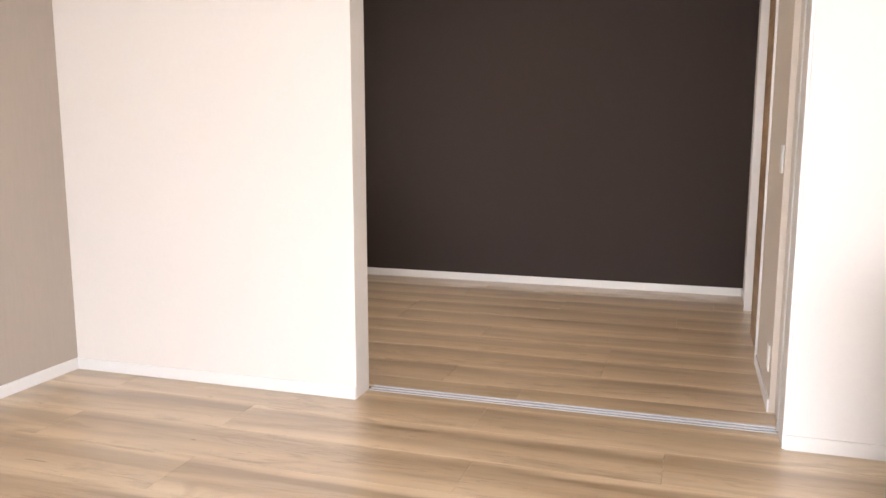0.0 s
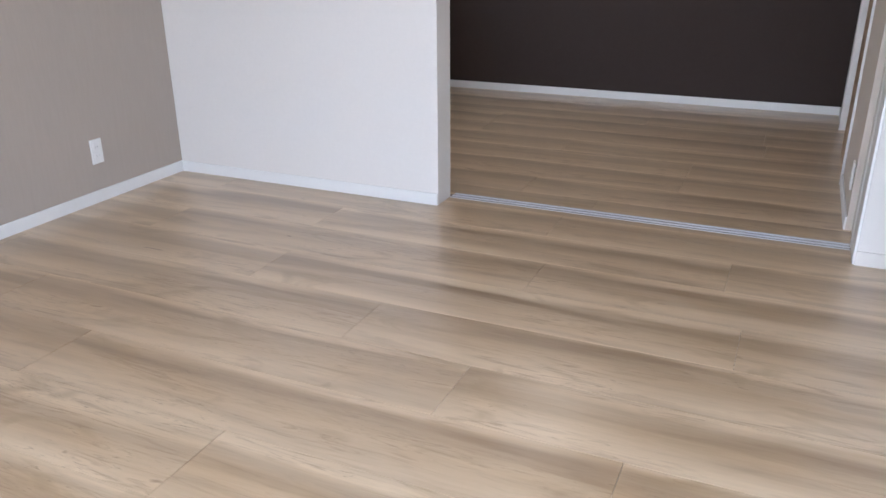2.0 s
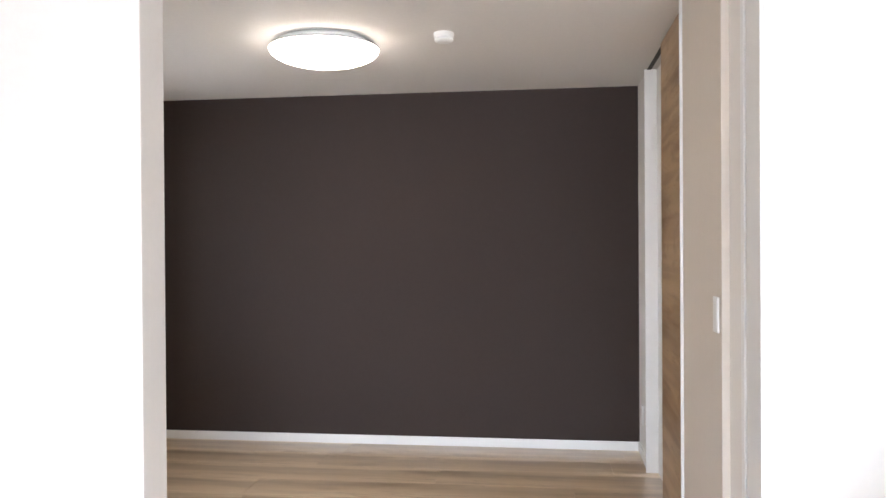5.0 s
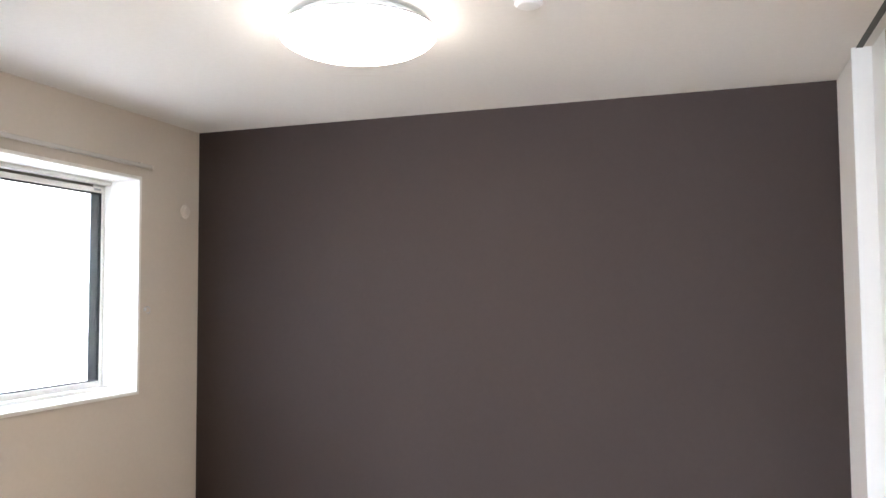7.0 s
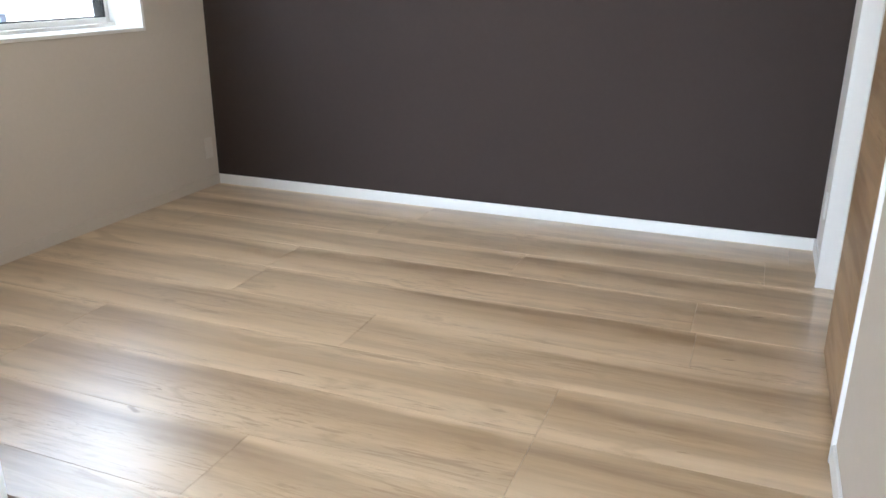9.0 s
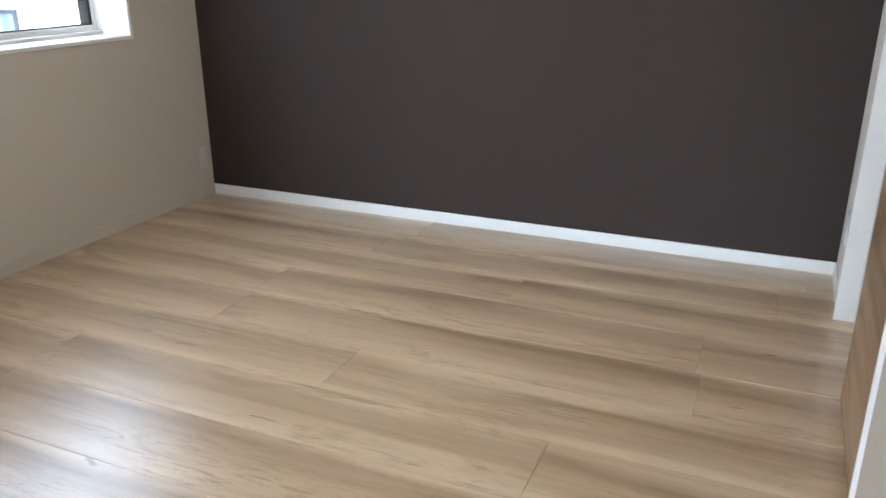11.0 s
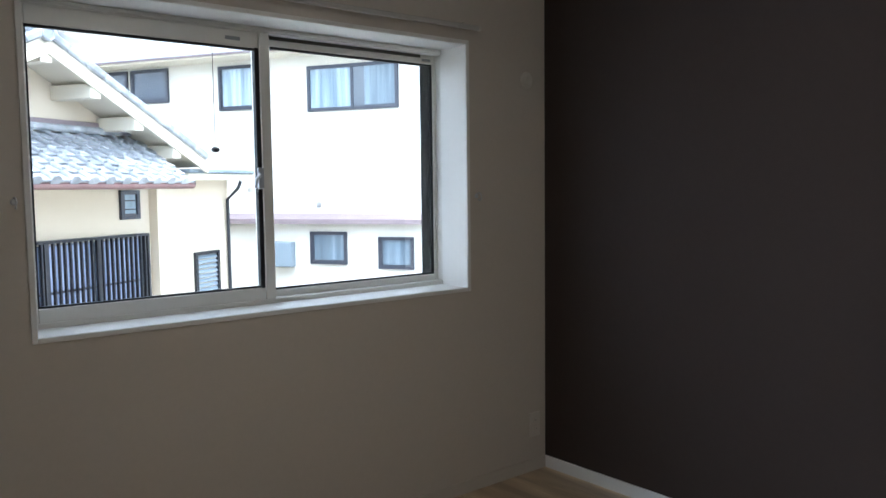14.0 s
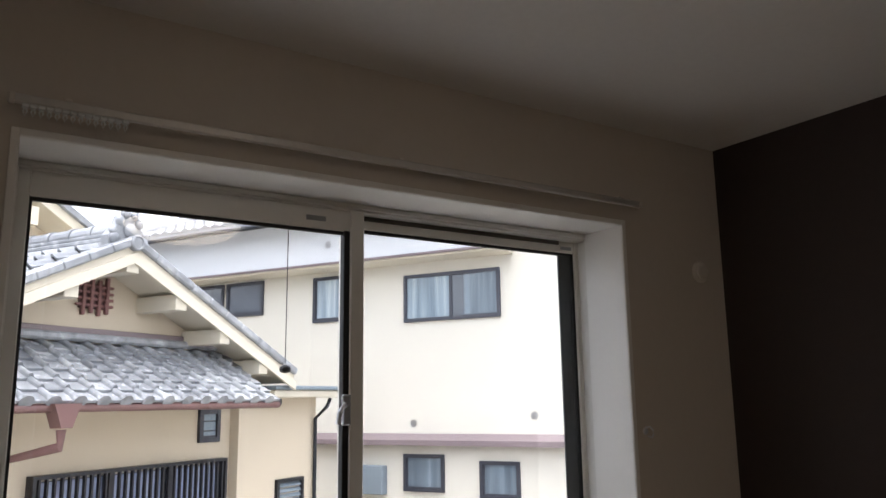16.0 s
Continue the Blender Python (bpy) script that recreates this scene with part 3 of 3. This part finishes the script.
part("end_panel", box(2.012, 4.2, -0.96, -0.907, 0.0, 0.834, 0.002), PANEL, counter, "glossy white panel")


# ---- neighbouring houses ----
GZ = -3.0
setting("ground", box(-400, 400, -400, 400, GZ - 0.2, GZ), GROUND, "unseen pale ground that bounces daylight up between the houses", "ground")


def tile_mesh(w=0.21, d=0.22, eave=False):
    """One curved pantile: width along x, run down towards +y; an eave tile ends in a round face."""
    b = bmesh.new()
    prof = [(-0.5, 0.003), (-0.42, 0.001), (-0.2, 0.0), (0.15, 0.001), (0.26, 0.010), (0.32, 0.032), (0.38, 0.044), (0.45, 0.041), (0.49, 0.026), (0.5, -0.006)]
    rows = []
    for y, dz in ((0.0, 0.0), (d, 0.036)):
        for t in (0.0, -0.022):
            rows.append([b.verts.new((u * w, y, z + dz + t)) for u, z in prof])
    t0, b0, t1, b1 = rows
    for k in range(len(prof) - 1):
        b.faces.new((t0[k], t0[k + 1], t1[k + 1], t1[k]))
        b.faces.new((t1[k], t1[k + 1], b1[k + 1], b1[k]))
        b.faces.new((b0[k], b0[k + 1], b1[k + 1], b1[k]))
    for k in (0, len(prof) - 1):
        b.faces.new((t0[k], t1[k], b1[k], b0[k]))
    if eave:
        rim_at = [(math.cos(a) * 0.058 + 0.06, d + 0.006, math.sin(a) * 0.05 + 0.030) for a in [2 * math.pi * k / 14 for k in range(14)]]
        front = [b.verts.new(p) for p in rim_at]
        back = [b.verts.new((p[0], p[1] - 0.035, p[2])) for p in rim_at]
        b.faces.new(front)
        for k in range(14):
            b.faces.new((front[k], back[k], back[(k + 1) % 14], front[(k + 1) % 14]))
    return mesh_of("roof_tile", b, TILE)


PANTILE, EAVE_TILE = tile_mesh(), tile_mesh(eave=True)


def neighbour_window(parent, u0, u1, z0, z1, w, pane_mat, split=False, depth=0.05, proud=0.035):
    """A dark framed window on a facade that faces -y of its house."""
    win = part("window", rim_y(u0, u1, w - proud, w + depth, z0, z1, 0.048), HOUSE_FRAME, parent, "dark slate-blue window")
    y0, y1 = w - 0.012, w - 0.004
    a, b, zb, zt = u0 + 0.042, u1 - 0.042, z0 + 0.042, z1 - 0.042
    if split:
        c = (u0 + u1) / 2
        part("mullion", box(c - 0.022, c + 0.022, w - proud * 0.6, w + depth, zb, zt), HOUSE_FRAME, win)
        part("pane", box(a, c - 0.022, y0, y1, zb, zt), pane_mat, win)
        part("pane", box(c + 0.022, b, y0, y1, zb, zt), DIMPANE, win, "dim pane with a half-drawn curtain")
        part("net_curtain", box(c + 0.20, b - 0.01, y0 - 0.005, y0 - 0.001, zb + 0.02, zt), GREYCURTAIN, win)
    else:
        part("pane", box(a, b, y0, y1, zb, zt), pane_mat, win)
        part("sash_stile", box(a, a + 0.025, y0 - 0.010, y0 - 0.001, zb, zt), HOUSE_FRAME, win)
        part("sash_rail", box(a + 0.025, b, y0 - 0.010, y0 - 0.001, zb, zb + 0.022), HOUSE_FRAME, win)
    return win


def rim_y(x0, x1, y0, y1, z0, z1, w):
    b = box(x0, x0 + w, y0, y1, z0, z1)
    box(x1 - w, x1, y0, y1, z0, z1, bm=b)
    box(x0 + w, x1 - w, y0, y1, z0, z0 + w, bm=b)
    box(x0 + w, x1 - w, y0, y1, z1 - w, z1, bm=b)
    return b


def house_pose(x, y, turn):
    return pose(x, y, 0, 0, 0, turn)


# ---- gabled neighbour: local x along the gable wall, -y towards the street ----
house = thing("gabled_house", "cream stucco house with grey tiled gable roof", "house", house_pose(-7.79, 3.06, 120))
AX, AZ, SL, OV = -1.60, 2.72, 0.47, -0.50        # ridge place, height under the tiles, slope, overhang of the verge


def under(x):
    return AZ - SL * abs(x - AX)


part("wall", prism([(-5.0, GZ), (0.23, GZ), (0.23, under(0.23)), (AX, AZ), (-5.0, under(-5.0))], "y", 0.0, 2.4), STUCCO, house)
part("side_wall", box(0.20, 1.52, -0.12, 2.3, GZ, 1.56), STUCCO, house)
for side in (-1, 1):
    far = AX + side * (2.2 if side > 0 else 3.6)
    roof = part("roof", prism([(AX, AZ), (AX, AZ + 0.10), (far, under(far) + 0.10), (far, under(far))], "y", OV, 2.4), SOFFIT, house, "pale boarded soffit")
    part("verge_board", prism([(AX, AZ - 0.07), (AX, AZ + 0.02), (far, under(far) + 0.02), (far, under(far) - 0.07)], "y", OV - 0.03, OV), SOFFIT, roof)
    n = int(abs(far - AX) / 0.22)
    for k in range(n):
        x = AX + side * (0.22 * k + 0.11)
        t = part("verge_tile", box(-0.125, 0.125, -0.06, 0.08, 0.0, 0.075, 0.015), TILE, roof)
        t.location, t.rotation_euler = (x, OV + 0.02, under(x) + 0.085), (0, math.atan(SL) * side, 0)
ang = math.atan(SL)
left_roof = [c for c in house.children if c.name.startswith("roof")][0]
for i in range(15):
    for j in range(12):
        x = AX - 0.10 - 0.21 * i
        t = part("roof_tile", PANTILE, None, left_roof)
        t.matrix_local = Matrix.Translation((x, OV + 0.22 + 0.21 * j, under(x) + 0.125)) @ Matrix.Rotation(-ang, 4, "Y") @ Matrix.Rotation(radians(90), 4, "Z")
ridge = part("ridge", box(AX - 0.13, AX + 0.13, OV + 0.16, 2.4, AZ + 0.07, AZ + 0.12, 0.01), TILE, house, "stacked grey ridge courses")
part("ridge_course", box(AX - 0.105, AX + 0.105, OV + 0.16, 2.4, AZ + 0.124, AZ + 0.165, 0.01), TILE, ridge)
part("ridge_course", box(AX - 0.085, AX + 0.085, OV + 0.16, 2.4, AZ + 0.169, AZ + 0.205, 0.01), TILE, ridge)
cap_bm = tube([(0, 0, 0), (0, 0.27, 0)], 0.075, sides=14)
tube([(0, 0.0, 0), (0, 0.045, 0)], 0.084, bm=cap_bm, sides=14)
cap_mesh = mesh_of("ridge_cap", cap_bm, TILE)
for k in range(10):
    part("ridge_cap", cap_mesh, None, ridge).location = (AX, OV + 0.18 + 0.275 * k, AZ + 0.225)


def scroll(radius, depth, squash=1.0):
    """A rounded knob of fired clay, its face towards -y."""
    b = bmesh.new()
    bmesh.ops.create_uvsphere(b, u_segments=16, v_segments=10, radius=radius)
    bmesh.ops.scale(b, vec=(squash, depth / radius, 1.0), verts=b.verts)
    return b


finial = part("ridge_finial", prism([(AX - 0.20, AZ + 0.07), (AX + 0.20, AZ + 0.07), (AX + 0.21, AZ + 0.15), (AX + 0.13, AZ + 0.24), (AX + 0.09, AZ + 0.34), (AX - 0.09, AZ + 0.34), (AX - 0.13, AZ + 0.24), (AX - 0.21, AZ + 0.15)], "y", OV + 0.07, OV + 0.16), TILE, house, "ornamental grey ridge-end tile with scrolls")
for dx, dz, q, deep in ((0.0, 0.22, 0.065, 0.05), (-0.15, 0.13, 0.055, 0.035), (0.15, 0.13, 0.055, 0.035), (-0.17, 0.20, 0.035, 0.03), (0.17, 0.20, 0.035, 0.03), (-0.10, 0.29, 0.045, 0.035), (0.10, 0.29, 0.045, 0.035), (-0.045, 0.36, 0.045, 0.04), (0.05, 0.355, 0.04, 0.04)):
    b = part("scroll", scroll(q, deep), TILE, finial)
    b.location = (AX + dx, OV + 0.07, AZ + dz)
disc = part("end_disc", lathe([(0.06, 0.0), (0.068, 0.02), (0.068, 0.10), (0.056, 0.11), (0.048, 0.10), (0.016, 0.105)], 20), TILE, finial, "round verge-end tile")
disc.matrix_local = Matrix.Translation((AX, OV + 0.05, AZ + 0.10)) @ Matrix.Rotation(radians(90), 4, "X")
for x in (-2.9, -2.17, AX, -1.04, -0.47, 0.10):
    z = under(x) + 0.02
    part("purlin", box(x - 0.065, x + 0.065, OV - 0.005, 0.0, z - 0.17, z - 0.03, 0.006), SOFFIT, house, "cream boxed purlin end")
# Flat backing; the shadow between the vent bars is painted as its dark colour.
vent = part("gable_vent", box(-1.72, -1.42, -0.015, 0.0, 2.30, 2.52, 0.004), plain("vent_shadow", (0.08, 0.04, 0.04), 0.8), house, "red-brown lattice gable vent")
for k in range(4):
    x = -1.69 + 0.08 * k
    part("vent_bar", box(x - 0.016, x + 0.016, -0.05, -0.012, 2.24 + 0.02 * (k % 2), 2.58 - 0.015 * (k % 3), 0.006), BRICKRED, vent)
    z = 2.33 + 0.055 * k
    part("vent_bar", box(-1.76 + 0.012 * (k % 2), -1.38, -0.04, -0.012, z - 0.012, z + 0.012, 0.005), BRICKRED, vent)

# pent roof with its tiles and gutter
PZ0, PZ1, PY = 1.98, 1.50, -0.74
pent = part("pent_roof", prism([(0.0, PZ0), (0.0, PZ0 - 0.08), (PY + 0.04, PZ1 - 0.04), (PY, PZ1 + 0.02)], "x", -4.2, -0.02), SOFFIT, house, "pent roof of grey tiles")
pang = math.atan2(PZ0 - PZ1, -PY)
run = math.hypot(PZ0 - PZ1, PY)
rows = 6
for j in range(rows):
    for i in range(20):
        d = run * (j / rows) - 0.01
        t = part("roof_tile", EAVE_TILE if j == rows - 1 else PANTILE, None, pent)
        t.matrix_local = Matrix.Translation((-0.11 - 0.21 * i, -d * math.cos(pang), PZ0 + 0.025 - d * math.sin(pang))) @ Matrix.Rotation(pang, 4, "X") @ Matrix.Rotation(radians(180), 4, "Z")
part("pent_ridge", box(-4.2, -0.10, -0.10, 0.0, PZ0 + 0.03, PZ0 + 0.10, 0.02), TILE, pent)
part("flashing", box(-4.2, -0.10, -0.04, 0.0, PZ0 + 0.10, PZ0 + 0.15, 0.006), MAUVE, pent, "mauve metal flashing")
gut = part("gutter", tube([(-4.2, PY - 0.03, PZ1 - 0.03), (0.01, PY - 0.03, PZ1 - 0.03)], 0.032, sides=12), COPPER, house, "red-brown rain gutter")
part("hopper", prism([(-2.50, PZ1 + 0.0), (-2.28, PZ1 + 0.0), (-2.345, PZ1 - 0.17), (-2.435, PZ1 - 0.17)], "y", PY - 0.11, PY + 0.01), COPPER, gut)
part("downpipe", tube([(-2.39, PY - 0.05, PZ1 - 0.18), (-2.39, PY - 0.05, PZ1 - 0.30), (-2.75, -0.10, PZ1 - 0.48), (-2.75, -0.10, GZ)], 0.036), COPPER, gut)

# small window, lattice window, louvre and downpipe
neighbour_window(house, -0.26, 0.03, 1.11, 1.43, 0.0, CURTAIN)
for z in (1.22, 1.315):
    part("glazing_bar", box(-0.20, -0.03, -0.020, -0.012, z - 0.006, z + 0.006), DARK_ALU, house)
lattice = part("lattice_window", rim_y(-2.06, 0.09, -0.09, 0.02, 0.18, 0.95, 0.03), DARK_ALU, house, "dark slatted lattice window")
part("pane", box(-2.03, 0.06, -0.010, -0.003, 0.23, 0.90), DIMPANE, lattice)
for k in range(3):
    part("net_curtain", box(-2.00 + 0.68 * k, -1.36 + 0.68 * k, -0.016, -0.011, 0.24, 0.89), SKYPANE, lattice)
slat = mesh_of("slat", box(-0.009, 0.009, -0.085, -0.055, 0.20, 0.93), DARK_ALU)
for k in range(30):
    part("slat", slat, None, lattice).location = (-2.00 + 0.070 * k, 0, 0)
for x in (-1.33, -0.65):
    part("post", box(x - 0.018, x + 0.018, -0.088, -0.05, 0.20, 0.93), DARK_ALU, lattice)
part("lattice_rail", box(-2.01, 0.04, -0.05, -0.02, 0.42, 0.445), HOUSE_FRAME, lattice)
louvre = part("louvre_window", rim_y(0.80, 1.27, -0.16, -0.10, 0.14, 0.67, 0.04), DARK_ALU, house, "blue-grey louvred window")
for k in range(8):
    s = part("blade", box(0.83, 1.24, -0.03, 0.03, -0.004, 0.004), SLATE, louvre)
    s.location, s.rotation_euler = (0, -0.13, 0.20 + 0.058 * k), (radians(50), 0, 0)
eave = part("low_eave", box(0.40, 1.67, -0.42, 2.3, 1.54, 1.62, 0.01), SOFFIT, house, "low flat eave")
part("eave_cover", box(0.38, 1.70, -0.45, 2.3, 1.622, 1.665, 0.008), SLATE, eave, "grey sheet-metal cover")
part("downpipe", tube([(1.44, -0.38, 1.53), (1.44, -0.34, 1.44), (1.46, -0.16, 1.30), (1.46, -0.16, GZ)], 0.022), DARK_ALU, house, "dark downpipe")
part("wall_lamp", lathe([(0.05, 0.0), (0.055, -0.05), (0.03, -0.09)], 16), DARK_ALU, house).location = (0.58, -0.30, 1.53)

# ---- pale two-storey neighbour: local x along the facade, -y towards the street ----
block = thing("two_storey_house", "pale stucco two-storey house with dark windows", "house", house_pose(-9.09, 6.26, 30))
part("wall", box(1.40, 7.0, 0.0, 6.0, GZ, 5.4), STUCCO_B, block)
part("wall", box(-4.95, 1.40, 0.0, 6.0, GZ, 4.30), STUCCO_B, block)
band = part("band", prism([(0.0, 1.05), (-0.16, 0.97), (-0.16, 0.90), (0.0, 0.90)], "x", -4.95, 7.0), MAUVE, block, "mauve metal band between the storeys")
part("fascia", box(-4.97, 1.46, -0.47, -0.43, 3.425, 3.458, 0.006), MAUVE, block, "thin mauve fascia")
part("eave_soffit", box(-4.95, 1.44, -0.43, 0.0, 3.40, 3.455, 0.006), SOFFIT, block, "cream eave soffit")
# Upright strip for the soffit under the roof; its shade is in the grey-white colour.
part("upper_wall", box(-4.95, 1.40, -0.42, 0.0, 3.46, 4.145), plain("shaded_soffit_white", (0.60, 0.62, 0.65), 0.7, vary=0.05), block, "blue-white strip under the eave, soffit shade in its colour")
roof_b = part("roof", prism([(-0.75, 4.02), (-0.75, 4.12), (5.0, 6.5), (5.0, 6.4)], "x", -5.0, 1.6), TILE, block, "grey tiled roof")
bang = math.atan2(2.38, 5.75)
bm = bmesh.new()
for j in range(25):
    for i in range(31):
        d = 0.23 * j
        m = Matrix.Translation((1.5 - 0.21 * i, -0.75 + d * math.cos(bang), 4.13 + d * math.sin(bang))) @ Matrix.Rotation(bang, 4, "X")
        v = [bm.verts.new(m @ Vector(p)) for p in ((-0.1, 0, 0.03), (0.0, 0, 0.055), (0.1, 0, 0.02), (0.1, 0.23, 0), (0.0, 0.23, 0.035), (-0.1, 0.23, 0.01), (-0.1, 0, 0), (0.1, 0, 0))]
        bm.faces.new((v[0], v[1], v[4], v[5]))
        bm.faces.new((v[1], v[2], v[3], v[4]))
        bm.faces.new((v[6], v[7], v[2], v[1], v[0]))
tagged(part("tiling", bm, TILE, roof_b), kind="stuff")
part("verge_ridge", tube([(-4.98, -0.80, 4.16), (-4.98, 5.0, 6.56)], 0.09, sides=12), TILE, roof_b, "rounded verge tiles")
part("eave_gutter", tube([(-5.0, -0.80, 4.03), (1.6, -0.80, 4.03)], 0.035, sides=10), DARK_ALU, roof_b, "dark eave gutter")
for u0, u1, z0, z1, mat, split in ((-0.235, 1.24, 2.57, 3.235, CURTAIN, True), (-1.81, -1.13, 2.65, 3.33, CURTAIN, False), (-3.52, -2.77, 2.83, 3.37, DIMPANE, False),
                                   (-4.35, -3.58, 2.85, 3.37, DIMPANE, False), (-0.25, 0.37, 0.29, 0.78, GREYCURTAIN, False), (0.885, 1.445, 0.24, 0.71, GREYCURTAIN, False)):
    neighbour_window(block, u0, u1, z0, z1, 0.0, mat, split)
part("meter_box", box(-1.12, -0.52, -0.14, 0.0, 0.24, 0.62, 0.01), SLATE, block, "grey wall box")
for u, z in ((-0.10, 1.18), (1.66, 1.28), (-1.29, 1.42), (-1.27, 3.72)):
    v = part("vent_hood", lathe([(0.055, 0.0), (0.066, -0.03), (0.06, -0.07), (0.025, -0.10)], 16), plain("silver_paint", (0.42, 0.42, 0.43), 0.4, 0.2), block, "round metal vent hood")
    v.matrix_local = Matrix.Translation((u, -0.0 if z < 3 else -0.42, z)) @ Matrix.Rotation(radians(-90), 4, "X") @ Matrix.Scale(-1, 4, (0, 0, 1))

# ---- higher gable behind the first house ----
rear = thing("rear_house", "cream house with a tiled gable, behind the first one", "house", house_pose(-10.39, 1.56, 120))
part("wall", prism([(-3.4, GZ), (1.0, GZ), (1.0, 3.15), (-1.2, 4.22), (-3.4, 3.15)], "y", 0.0, 3.5), STUCCO, rear)
for side in (-1, 1):
    far = -1.2 + side * 2.5
    rr = part("roof", prism([(-1.2, 4.25), (-1.2, 4.38), (far, 3.13), (far, 3.00)], "y", -0.5, 3.5), SOFFIT, rear, "pale boarded soffit")
    part("roof_cover", prism([(-1.2, 4.385), (-1.2, 4.47), (far, 3.22), (far, 3.135)], "y", -0.55, 3.5), TILE, rr, "grey tile edge")
    x = -1.2 + side * 0.72
    part("purlin", box(x - 0.12, x + 0.12, -0.48, 0.0, 3.56, 3.78, 0.006), SOFFIT, rear)

# ---- floorboards ----
BW, BL, GAP = 0.293, 1.818, 0.0005
SEAMS = {-1: 1.485, -2: 0.266, -3: 0.734, -4: 1.274, -5: 0.25, 0: 0.705, 5: 1.055, 4: 0.30, 8: 1.418}


def boards(x0, x1, y0, y1):
    """Staggered boards that run along x, cut to the room."""
    k0, k1 = math.floor((y0 + 0.79) / BW), math.ceil((y1 + 0.79) / BW)
    for k in range(k0, k1):
        a, b = max(y0, -0.79 + k * BW), min(y1, -0.79 + (k + 1) * BW)
        seam = SEAMS.get(k, (0.37 + 0.72 * k + 0.31 * (k % 3)) % BL)
        s = seam - BL * (math.floor((seam - x0) / BL) + 1)
        while s < x1:
            c, d = max(x0, s), min(x1, s + BL)
            if d - c > 0.01 and b - a > 0.01:
                w, h = (d - c) / 2 - GAP, (b - a) / 2 - GAP
                board = part("floorboard", box(-w, w, -h, h, -0.011, 0.0, 0.0006), FLOOR, floor)
                board.location = ((c + d) / 2, (a + b) / 2, 0)
            s += BL


boards(XL, XE, YS, 0.140)
boards(2.214, XE, 0.140, YK)
boards(XW, 2.70, 0.222, YD)
